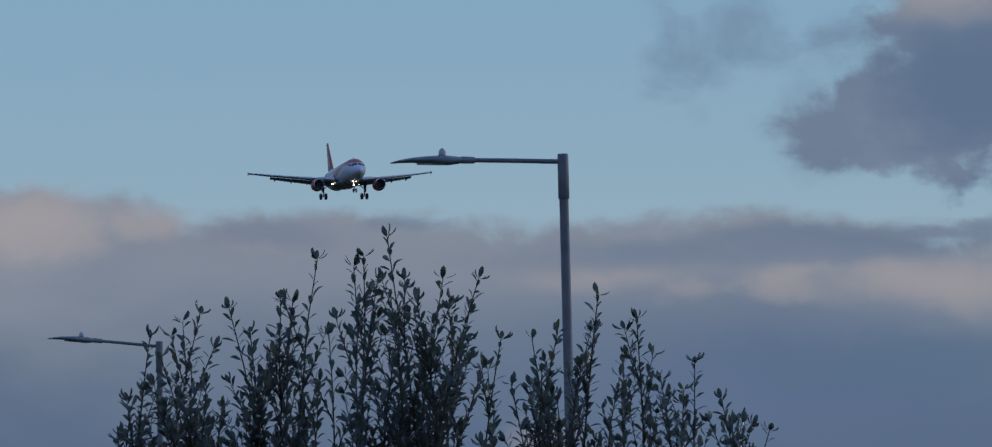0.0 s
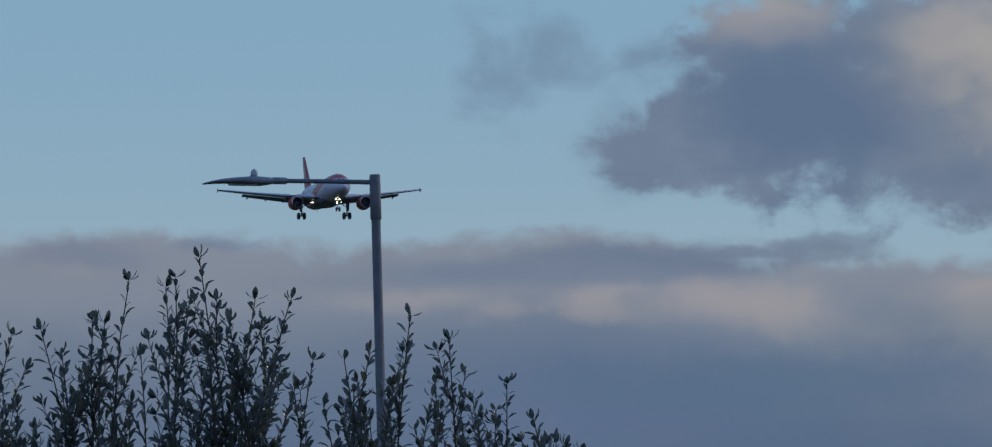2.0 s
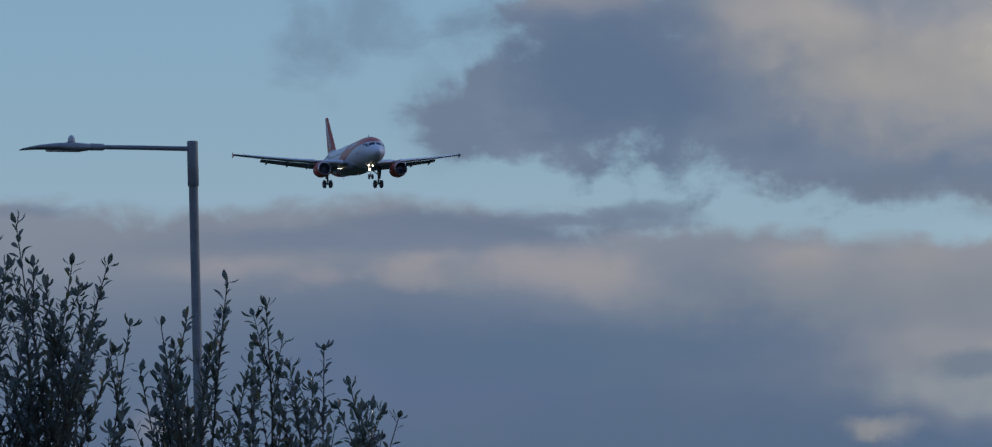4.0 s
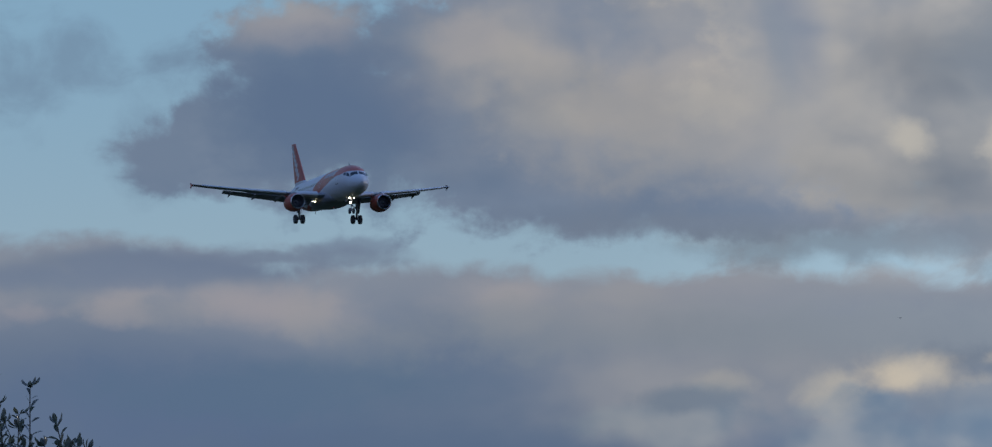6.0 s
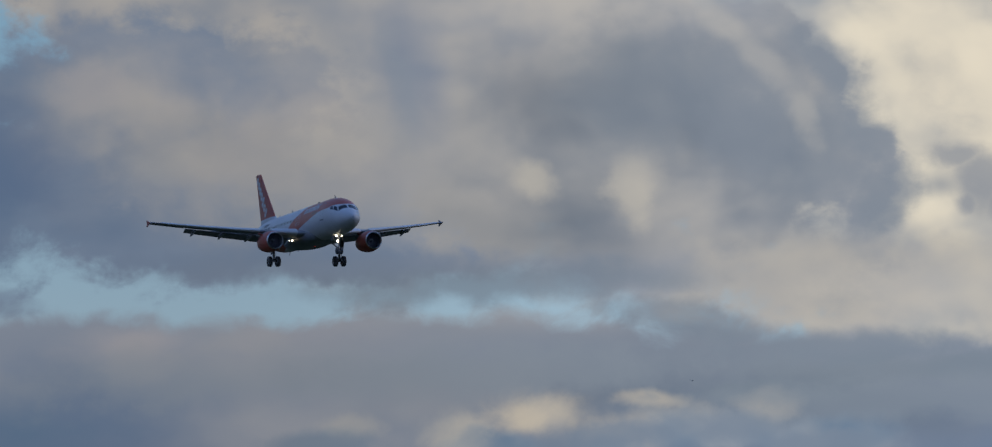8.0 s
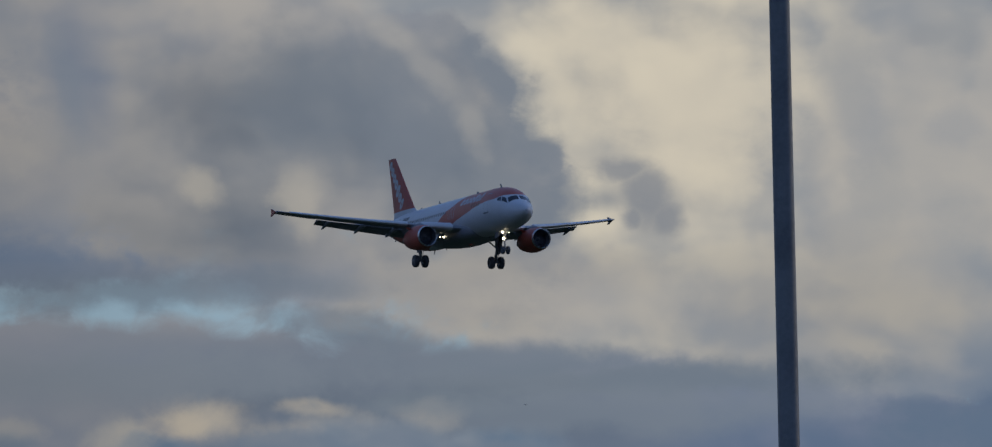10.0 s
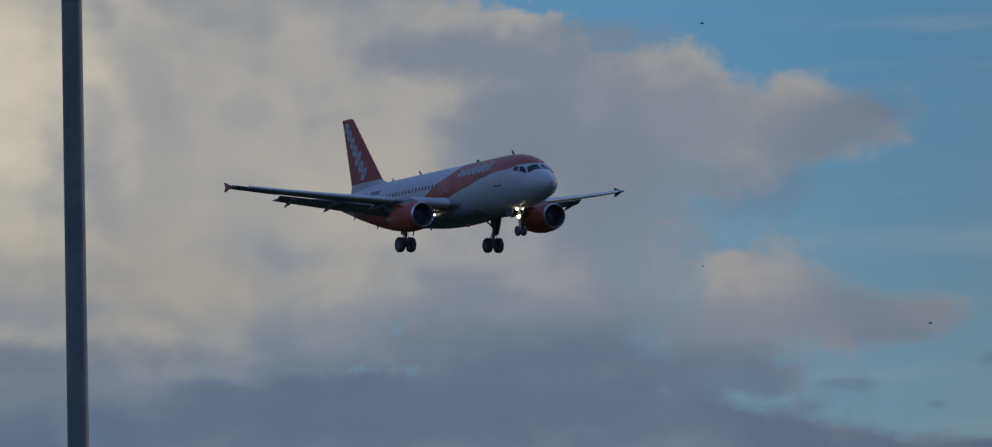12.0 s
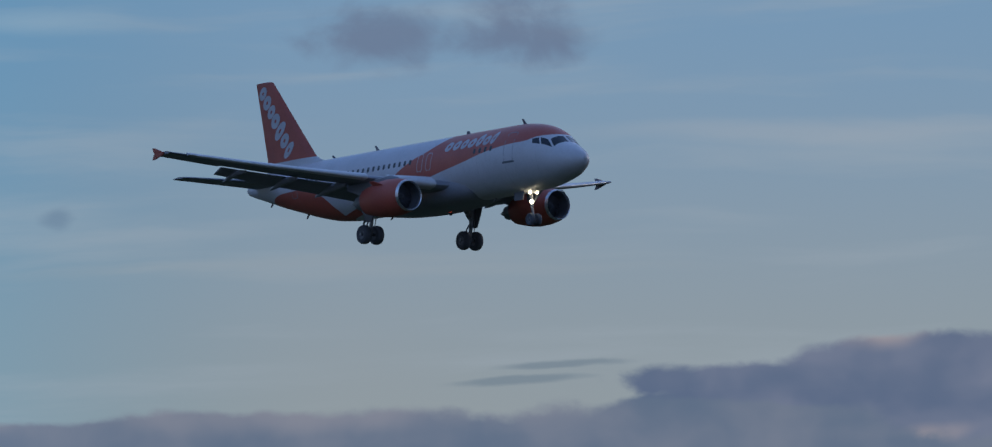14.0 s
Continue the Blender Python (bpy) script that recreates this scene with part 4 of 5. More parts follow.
def engine(plane, side):
    c = (0, side * 5.68, -2.05)
    body = part("nacelle", spun(bmesh.new(), [(-9.92, 0.93), (-10.3, 1.04), (-10.9, 1.12), (-11.7, 1.15), (-12.4, 1.09), (-13.1, 0.96), (-13.75, 0.82), (-13.75, 0.79), (-13.0, 0.88), (-12.0, 0.95), (-10.8, 0.96), (-9.95, 0.87)], c, "x", 40, True), m_orange, plane, "orange engine nacelle")
    part("intake_duct", spun(bmesh.new(), [(-9.95, 0.84), (-10.2, 0.82), (-10.6, 0.84), (-11.0, 0.86), (-11.0, 0.88), (-10.5, 0.87), (-9.95, 0.865)], c, "x", 40, True), m_grey, body, "dark grey intake duct")
    part("intake_lip", spun(bmesh.new(), [(-9.98, 0.95), (-9.84, 0.925), (-9.78, 0.885), (-9.81, 0.845), (-9.96, 0.825), (-9.98, 0.84)], c, "x", 40, True), m_metal, body, "polished bare-metal intake lip")
    bm = bmesh.new()
    for k in range(24):
        a = 2 * math.pi * k / 24
        u, v = Vector((0, math.cos(a), math.sin(a))), Vector((0, -math.sin(a), math.cos(a)))
        mid = Vector((-10.75, c[1], c[2]))
        pts = [mid + u * 0.2 + v * 0.03, mid + u * 0.82 + v * 0.11 + Vector((-0.1, 0, 0)), mid + u * 0.82 - v * 0.11 + Vector((0.08, 0, 0)), mid + u * 0.2 - v * 0.03]
        loft(bm, [pts, [q + Vector((-0.03, 0, 0)) for q in pts]])
    part("fan", finish(bm), m_dark, body, "dark fan blades", False)
    part("fan_backing", spun(bmesh.new(), [(-10.95, 0.0), (-10.95, 0.85), (-11.05, 0.85), (-11.05, 0.0)], c, "x", 32), m_dark, body)
    part("spinner", spun(bmesh.new(), [(-10.35, 0.0), (-10.42, 0.08), (-10.6, 0.17), (-10.85, 0.23), (-10.85, 0.0)], c, "x", 20), m_grey, body)
    part("core_nozzle", spun(bmesh.new(), [(-12.9, 0.66), (-13.8, 0.6), (-14.8, 0.42), (-14.8, 0.38), (-13.8, 0.5), (-12.9, 0.5)], c, "x", 28, True), m_steel, body)
    part("exhaust_plug", spun(bmesh.new(), [(-14.2, 0.0), (-14.2, 0.34), (-15.0, 0.26), (-15.6, 0.0)], c, "x", 20), m_steel, body)
    le, chord, z = wing_line(5.68)
    bm = bmesh.new()
    rings = []
    for s, z0, z1, w in ((10.9, -1.0, -0.9, 0.05), (11.6, -1.0, -0.72, 0.16), (12.4, -1.2, z - 0.05, 0.2), (13.6, -1.5, z - 0.1, 0.2), (14.6, -1.6, z - 0.1, 0.16), (16.0, -1.15, z - 0.12, 0.05)):
        rings.append([Vector((-s, c[1] + w, z0)), Vector((-s, c[1] + w, z1)), Vector((-s, c[1] + w * 0.4, z1 + 0.06)), Vector((-s, c[1] - w * 0.4, z1 + 0.06)), Vector((-s, c[1] - w, z1)), Vector((-s, c[1] - w, z0))])
    loft(bm, rings)
    part("pylon", finish(bm), m_wing, body)
    for sd in (1, -1):
        bm = slab(bmesh.new(), [(-11.2, c[1] + sd * 0.9, c[2] + 0.72), (-12.3, c[1] + sd * 0.88, c[2] + 0.75), (-12.3, c[1] + sd * 1.12, c[2] + 1.0), (-11.9, c[1] + sd * 1.1, c[2] + 0.98)], (0, -0.7 * sd, 0.7), 0.03)
        part("strake", bm, m_orange, body)


def tail(plane):
    # fin: sections from the base up, (leading edge, trailing edge, height, thickness)
    def level(le, te, z, t):
        c = te - le
        xs = [(1 - math.cos(math.pi * i / 8)) / 2 for i in range(9)]
        def h(x):
            return 5 * t * (0.2969 * math.sqrt(x) - 0.126 * x - 0.3516 * x * x + 0.2843 * x ** 3 - 0.1036 * x ** 4) * c + 0.004
        return [Vector((-(le + x * c), h(x), z)) for x in xs[::-1]] + [Vector((-(le + x * c), -h(x), z)) for x in xs[1:]]
    bm = bmesh.new()
    loft(bm, [level(26.75, 31.9, 2.42, 0.1), level(29.0, 32.45, 5.0, 0.1), level(31.15, 33.0, 7.5, 0.1), level(31.32, 33.03, 7.62, 0.09), level(31.7, 33.02, 7.67, 0.05)])
    fin = part("fin", finish(bm), m_orange, plane, "orange tail fin with white brand strokes")
    bm = bmesh.new()
    loft(bm, [level(25.2, 32.2, 1.55, 0.06), level(25.4, 32.0, 1.95, 0.07), level(26.3, 31.9, 2.2, 0.09), level(26.73, 31.89, 2.42, 0.101)])
    part("fin_root", finish(bm), m_white, fin, "white fillet at the foot of the fin")
    for side in (1, -1):
        # seven strokes down the fin, following its leading edge
        spots = [(0.03, 0.55, 0.5), (0.17, 0.58, 0.55), (0.31, 0.58, 0.5), (0.45, 0.62, 0.6), (0.6, 0.85, 0.5), (0.75, 0.62, 0.55), (0.89, 0.75, 0.42)]
        for u, w, h in spots:
            z = 7.1 - 4.5 * u
            s = 32.35 - 3.3 * u
            tilt = 0.86
            a = Vector((math.cos(tilt), -math.sin(tilt)))
            b = Vector((math.sin(tilt), math.cos(tilt)))
            def on_fin(grow, lift):
                ring = []
                for k in range(16):
                    t = 2 * math.pi * k / 16
                    q = a * (-h * 0.7 * grow * math.cos(t)) + b * (w * 0.9 * grow * math.sin(t))
                    sx, zz = s - q.x, z + q.y
                    f = (zz - 2.42) / (7.5 - 2.42)
                    le, te = 26.75 + 4.4 * f, 31.9 + 1.1 * f
                    xc = max(0.02, min(0.98, (sx - le) / (te - le)))
                    deep = 0.5 * (0.2969 * math.sqrt(xc) - 0.126 * xc - 0.3516 * xc * xc + 0.2843 * xc ** 3 - 0.1036 * xc ** 4) * (te - le) + 0.004
                    ring.append(Vector((-sx, side * (deep + lift), zz)))
                return ring

            bm = bmesh.new()
            loft(bm, [on_fin(1.0, -0.01), on_fin(1.0, 0.012), on_fin(0.26, 0.012), on_fin(0.26, -0.01)], False)
            finish(bm)
            part("brand_stroke", finish(bm), m_letter, fin)
        bm = bmesh.new()
        loft(bm, [foil(y, le, c, z, 0.1, side) for y, le, c, z in ((0.5, 28.6, 3.6, 0.85), (1.5, 29.2, 3.2, 0.94), (4.0, 30.8, 2.3, 1.16), (6.0, 32.1, 1.55, 1.33), (6.22, 32.4, 1.2, 1.35))])
        part("tailplane", finish(bm), m_wing, plane, "grey swept tailplane")


def wheel(parent, x, y, z, r, w):
    prof = [(-w / 2, r * 0.5), (-w / 2, r * 0.8), (-w * 0.42, r * 0.94), (-w * 0.2, r), (w * 0.2, r), (w * 0.42, r * 0.94), (w / 2, r * 0.8), (w / 2, r * 0.5)]
    tyre = part("tyre", spun(bmesh.new(), prof, (x, y, z), "y", 28, True), m_tyre, parent, "black rubber tyre")
    part("rim", spun(bmesh.new(), [(-w * 0.38, 0.0), (-w * 0.4, r * 0.3), (-w * 0.46, r * 0.52), (w * 0.46, r * 0.52), (w * 0.4, r * 0.3), (w * 0.38, 0.0)], (x, y, z), "y", 24), m_grey, parent)
    return tyre


def landing_gear(plane):
    for side in (1, -1):
        y = side * 3.8
        bm = tube(bmesh.new(), [(-15.95, y, -1.2), (-16.05, y, -2.4), (-16.06, y, -2.42), (-16.3, y, -3.72)], [0.2, 0.18, 0.12, 0.12], 14)
        leg = part("main_gear_leg", finish(bm), m_steel, plane, "dark steel main gear leg")
        part("axle", tube(bmesh.new(), [(-16.3, y - 0.75, -3.7), (-16.3, y + 0.75, -3.7)], [0.09, 0.09], 12), m_steel, leg)
        part("side_brace", tube(bmesh.new(), [(-15.95, y - side * 1.3, -1.5), (-16.0, y - side * 0.6, -1.95), (-16.1, y, -2.4)], [0.08, 0.07, 0.07], 10), m_steel, leg)
        part("torque_link", tube(bmesh.new(), [(-16.15, y, -2.6), (-16.62, y, -3.05), (-16.35, y, -3.5)], [0.06, 0.045, 0.06], 8), m_steel, leg)
        part("hydraulic_hose", tube(bmesh.new(), [(-15.85, y + 0.1, -1.6), (-15.85, y + 0.18, -2.5), (-16.1, y + 0.14, -3.4)], [0.025] * 3, 6), m_tyre, leg)
        out = [(-15.1, y + side * 0.28, -1.1), (-17.0, y + side * 0.28, -1.1), (-16.95, y + side * 0.26, -2.1), (-16.6, y + side * 0.24, -2.45), (-16.45, y + side * 0.22, -2.95), (-15.8, y + side * 0.22, -2.95), (-15.45, y + side * 0.24, -2.2)]
        part("gear_door", slab(bmesh.new(), out, (0, 1, 0.05), 0.06), m_grey, leg, "", False)
        for d in (-0.465, 0.465):
            wheel(leg, -16.3, y + d, -3.72, 0.585, 0.44)
    bm = tube(bmesh.new(), [(-5.35, 0, -1.8), (-5.2, 0, -2.9), (-5.2, 0, -2.92), (-5.08, 0, -3.72)], [0.12, 0.11, 0.075, 0.075], 14)
    leg = part("nose_gear_leg", finish(bm), m_steel, plane, "steel nose gear leg with lit lamps")
    part("drag_brace", tube(bmesh.new(), [(-4.2, 0, -2.0), (-5.15, 0, -2.75)], [0.07, 0.07], 10), m_steel, leg)
    part("axle", tube(bmesh.new(), [(-5.06, -0.42, -3.72), (-5.06, 0.42, -3.72)], [0.06, 0.06], 10), m_steel, leg)
    for d in (-0.25, 0.25):
        wheel(leg, -5.06, d, -3.72, 0.385, 0.23)
    for y in (-0.22, 0.22):
        part("takeoff_light", spun(bmesh.new(), [(0.08, 0.0), (0.07, 0.07), (0.0, 0.1), (-0.12, 0.04), (-0.12, 0.0)], (-5.0, y * 1.3, -2.1), "x", 14), m_lamp, leg, "lit lamp on the nose gear")
    part("taxi_light", spun(bmesh.new(), [(0.08, 0.0), (0.07, 0.11), (0.0, 0.14), (-0.12, 0.04), (-0.12, 0.0)], (-5.0, -0.18, -2.66), "x", 14), m_lamp, leg, "lit lamp on the nose gear")
    part("lamp_bracket", block(bmesh.new(), (-5.15, 0, -2.1), (0.08, 0.6, 0.08), None, 0.02), m_steel, leg)
    part("lamp_bracket", block(bmesh.new(), (-5.16, -0.08, -2.68), (0.08, 0.3, 0.07), None, 0.02), m_steel, leg)
    for side in (1, -1):
        out = [(-5.3, side * 0.45, -1.95), (-6.3, side * 0.45, -1.98), (-6.25, side * 0.5, -2.5), (-5.4, side * 0.5, -2.5)]
        part("nose_gear_door", slab(bmesh.new(), out, (0, 1, 0), 0.04), m_grey, leg, "", False)


def beacon(plane, x, z, flip):
    """A turning beacon: a dark drum whose lit lens looks one way."""
    holder = new("beacon")
    holder.parent = plane
    drum = spun(bmesh.new(), [(0.0, 0.12), (0.14, 0.11), (0.19, 0.06), (0.2, 0.0)] if not flip else [(0.0, 0.12), (-0.14, 0.11), (-0.19, 0.06), (-0.2, 0.0)], (0, 0, 0), "z", 14)
    part("beacon_drum", drum, m_grey, holder)
    sgn = -1 if flip else 1
    lens = slab(bmesh.new(), [(0.11, -0.045, 0.02 * sgn), (0.11, 0.045, 0.02 * sgn), (0.09, 0.04, 0.13 * sgn), (0.09, -0.04, 0.13 * sgn)], (1, 0, 0), 0.03)
    part("beacon_lens", lens, m_beacon, holder, "red lit beacon lens")
    holder.location = (x, 0, z)
    return holder


def airliner():
    plane = new("airliner")
    tagged(plane, "white and orange twin-engined airliner landing with wheels and lights out", "aeroplane")
    fuselage(plane)
    for side in (1, -1):
        wing(plane, side)
        engine(plane, side)
    tail(plane)
    landing_gear(plane)
    return plane


plane = airliner()
top_beacon = beacon(plane, -11.25, 2.1, False)
low_beacon = beacon(plane, -13.2, -2.45, True)


# ---- street lamps ----
def street_lamp(x, y, z, turn, height, tilt, label, lean=0.0):
    """A steel column with a side arm and a flat lamp head; the arm points along local -x."""
    lamp = new("street_lamp")
    h = height
    bm = tube(bmesh.new(), [(0, 0, -0.3), (0, 0, 1.2), (0, 0, 1.22), (0, 0, 1.3), (0, 0, h - 0.55)], [0.085, 0.083, 0.078, 0.063, 0.058], 20)
    part("column", finish(bm), m_galv, lamp, "weathered galvanised steel column")
    part("top_sleeve", tube(bmesh.new(), [(0, 0, h - 0.57), (0, 0, h - 0.56), (0, 0, h - 0.02), (0, 0, h)], [0.066, 0.071, 0.069, 0.062], 20), m_galv, lamp)
    part("base_plate", block(bmesh.new(), (0, 0, 0.015), (0.36, 0.36, 0.03), None, 0.005), m_galv, lamp)
    part("access_door", block(bmesh.new(), (0, -0.083, 0.75), (0.1, 0.02, 0.5), None, 0.008), m_galv, lamp)
    # arm and head lift slightly away from the column
    lift = Matrix.Translation((0, 0, h - 0.1)) @ Matrix.Rotation(radians(tilt), 4, "Y")

    def lifted(bm):
        bmesh.ops.transform(bm, matrix=lift, verts=bm.verts[:])
        return bm

    part("arm", lifted(tube(bmesh.new(), [(0.0, 0, 0), (-0.6, 0, 0.002), (-1.2, 0, 0)], [0.03, 0.029, 0.028], 14)), m_galv, lamp)
    part("spigot", lifted(tube(bmesh.new(), [(-1.1, 0, 0), (-1.12, 0, 0), (-1.28, 0, 0), (-1.3, 0, 0)], [0.03, 0.043, 0.045, 0.035], 14)), m_head, lamp)
    rings = []
    for s, w, top, low in ((1.26, 0.05, 0.03, -0.035), (1.32, 0.09, 0.042, -0.05), (1.44, 0.14, 0.052, -0.07), (1.58, 0.17, 0.05, -0.066), (1.74, 0.17, 0.038, -0.05), (1.9, 0.15, 0.018, -0.046), (2.04, 0.11, -0.01, -0.052), (2.13, 0.07, -0.034, -0.06), (2.17, 0.02, -0.05, -0.062)):
        mid, half = (top + low) / 2, (top - low) / 2
        rings.append([Vector((-s, w * math.cos(a), mid + half * math.copysign(abs(math.sin(a)) ** 0.7, math.sin(a)))) for a in (2 * math.pi * k / 20 for k in range(20))])
    bm = bmesh.new()
    loft(bm, rings)
    head = part("lamp_head", lifted(finish(bm)), m_head, lamp, "slim grey lamp head with a drooping tip")
    part("diffuser", lifted(block(bmesh.new(), (-1.66, 0, -0.058), (0.36, 0.22, 0.016), None, 0.006)), m_clear, head)
    part("photocell", lifted(spun(bmesh.new(), [(0.0, 0.0), (0.0, 0.036), (0.03, 0.046), (0.06, 0.042), (0.08, 0.03), (0.1, 0.0)], (-1.52, 0, 0.05), "z", 16)), m_clear, head, "small round light sensor")
    part("photocell_base", lifted(spun(bmesh.new(), [(-0.02, 0.0), (-0.02, 0.06), (0.012, 0.056), (0.012, 0.0)], (-1.52, 0, 0.05), "z", 16)), m_head, head)
    lamp.matrix_basis = pose(x, y, z, 0, lean, turn)
    return tagged(lamp, label, "street lamp", "street lamps")


def on_ground(az, far):
    d = way(az, 0)
    return d.x * far, d.y * far


x, y = on_ground(0.609, 86)
street_lamp(x, y, lie(x, y), 0, EYE.z + 86 * math.tan(radians(2.825)) - lie(x, y), 2.4, "grey steel street lamp with one arm, rising behind willow shrubs", -0.6)
x, y = on_ground(-2.83, 133)
street_lamp(x, y, lie(x, y), 2, EYE.z + 133 * math.tan(radians(1.305)) - lie(x, y), 6.2, "distant grey steel street lamp, half hidden by willow shrubs")
x, y = on_ground(13.916, 39.5)
street_lamp(x, y, lie(x, y), 178, 6.3, 2.5, "tall grey steel street lamp standing alone")


# ---- willow shrubs ----
def leaf_mesh(bm, base, along, face, long, wide):
    """One folded, slightly curled leaf with a stalk."""
    along, side = along.normalized(), along.cross(face).normalized()
    up = side.cross(along)
    rows = [(0.0, 0.06, 0.0), (0.13, 0.1, 0.0), (0.36, 0.72, 0.02), (0.64, 1.0, 0.03), (0.87, 0.68, 0.0), (1.0, 0.06, -0.05)]
    last = None
    for u, w, c in rows:
        m = base + along * long * u + up * (c * long)
        h = side * wide / 2 * w
        lift = up * wide * 0.18 * w
        now = (bm.verts.new(m - h + lift), bm.verts.new(m), bm.verts.new(m + h + lift))
        if last:
            bm.faces.new((last[0], last[1], now[1], now[0]))
            bm.faces.new((last[1], last[2], now[2], now[1]))
        last = now


def shrub(tips, base, label, rng):
    """A bush of upright shoots from one stool; tips are the ends of its tallest shoots."""
    root = new("willow_shrub")
    origin = Vector(base)
    root.location = origin
    wood, leaves, singles = bmesh.new(), bmesh.new(), []

    def shoot(points, r0, r1, gap, dense, top_tuft):
        n = len(points)
        tube(wood, [p - origin for p in points], [r0 + (r1 - r0) * i / (n - 1) for i in range(n)], 5)
        length = sum((b - a).length for a, b in zip(points, points[1:]))
        walk_d, turn = dense, rng.uniform(0, 6.28)
        while walk_d < length - 0.005:
            u = walk_d / length * (n - 1)
            i = min(n - 2, int(u))
            p = points[i].lerp(points[i + 1], u - i)
            t = (points[i + 1] - points[i]).normalized()
            turn += 2.4 + rng.uniform(-0.5, 0.5)
            side = t.orthogonal().normalized()
            side = Matrix.Rotation(turn, 3, t) @ side
            open_angle = rng.uniform(0.4, 1.15)
            along = t * math.cos(open_angle) + side * math.sin(open_angle)
            near_tip = walk_d > length - 0.08
            long = rng.uniform(0.04, 0.074) * (0.85 if near_tip else 1.0)
            face = (t * math.sin(open_angle) - side * math.cos(open_angle) + Vector((rng.uniform(-.5, .5), rng.uniform(-.5, .5), rng.uniform(-.5, .5)))).normalized()
            if rng.random() > 0.12:
                leaf = (p - origin, along, face, long, long * rng.uniform(0.28, 0.42))
                if p.z > origin.z + 2.25 and len(singles) < 75 and rng.random() < 0.25:
                    singles.append(leaf)
                else:
                    leaf_mesh(leaves, *leaf)
            walk_d += gap * rng.uniform(0.6, 1.4)
        if top_tuft:
            t = (points[-1] - points[-2]).normalized()
            for k in range(rng.randint(3, 6)):
                side = Matrix.Rotation(k * 2.1 + turn, 3, t) @ t.orthogonal().normalized()
                a = rng.uniform(0.25, 1.1)
                leaf_mesh(leaves, points[-1] - origin, t * math.cos(a) + side * math.sin(a), side, rng.uniform(0.04, 0.068), rng.uniform(0.017, 0.027))

    for tip, thick_leaf in tips:
        tip = Vector(tip)
        foot = origin + Vector((rng.uniform(-0.25, 0.25), rng.uniform(-0.25, 0.25), 0))
        pts = []
        bend = Vector((rng.uniform(-0.13, 0.13), rng.uniform(-0.13, 0.13), 0))
        for i in range(12):
            u = i / 11
            flare = u ** 2.0
            p = Vector((foot.x + (tip.x - foot.x) * flare, foot.y + (tip.y - foot.y) * flare, foot.z + (tip.z - foot.z) * u))
            p += bend * math.sin(math.pi * u) + Vector((rng.uniform(-.008, .008), rng.uniform(-.008, .008), 0))
            pts.append(p)
        height = tip.z - foot.z
        shoot(pts, 0.011, 0.0022, 0.0155 / (0.4 + 0.6 * thick_leaf) if thick_leaf > 0.3 else 0.3, height * 0.55, True)
        for k in range(int(16 * thick_leaf)):
            u = 0.52 + 0.38 * rng.random() ** 1.5 if k > 1 else rng.uniform(0.15, 0.4)
            i = int(u * 11)
            p = pts[i].lerp(pts[i + 1], u * 11 - i)
            away = Vector((math.cos(2.4 * k), math.sin(2.4 * k), 0))
            long = rng.uniform(0.14, 0.34) * (1.3 - u) * 1.5
            lead = (Vector((0, 0, 1)) + away * rng.uniform(0.2, 0.65)).normalized()
            twig = [p + lead * long * j / 4 + Vector((0, 0, 0.04 * (j / 4) ** 2)) for j in range(5)]
            shoot(twig, 0.004, 0.0015, 0.017, 0.025, True)
    wood_part = part("brushwood", finish(wood), m_bark, root, "thin brown upright stems")
    wood_part["kind"] = "stuff"
    crown = part("foliage", leaves, m_leaf, root, "small dark green leaves, a few turned yellow")
    crown["kind"] = "stuff"
    for leaf in singles:
        bm = bmesh.new()
        leaf_mesh(bm, Vector((0, 0, 0)), *leaf[1:])
        ob = part("leaf", bm, m_leaf, root)
        ob.location = leaf[0]
    return tagged(root, label, "shrub", "willow shrubs")


def tip_at(az, el, far):
    d = way(az, 0)
    return (d.x * far, d.y * far, EYE.z + far * math.tan(radians(el)))


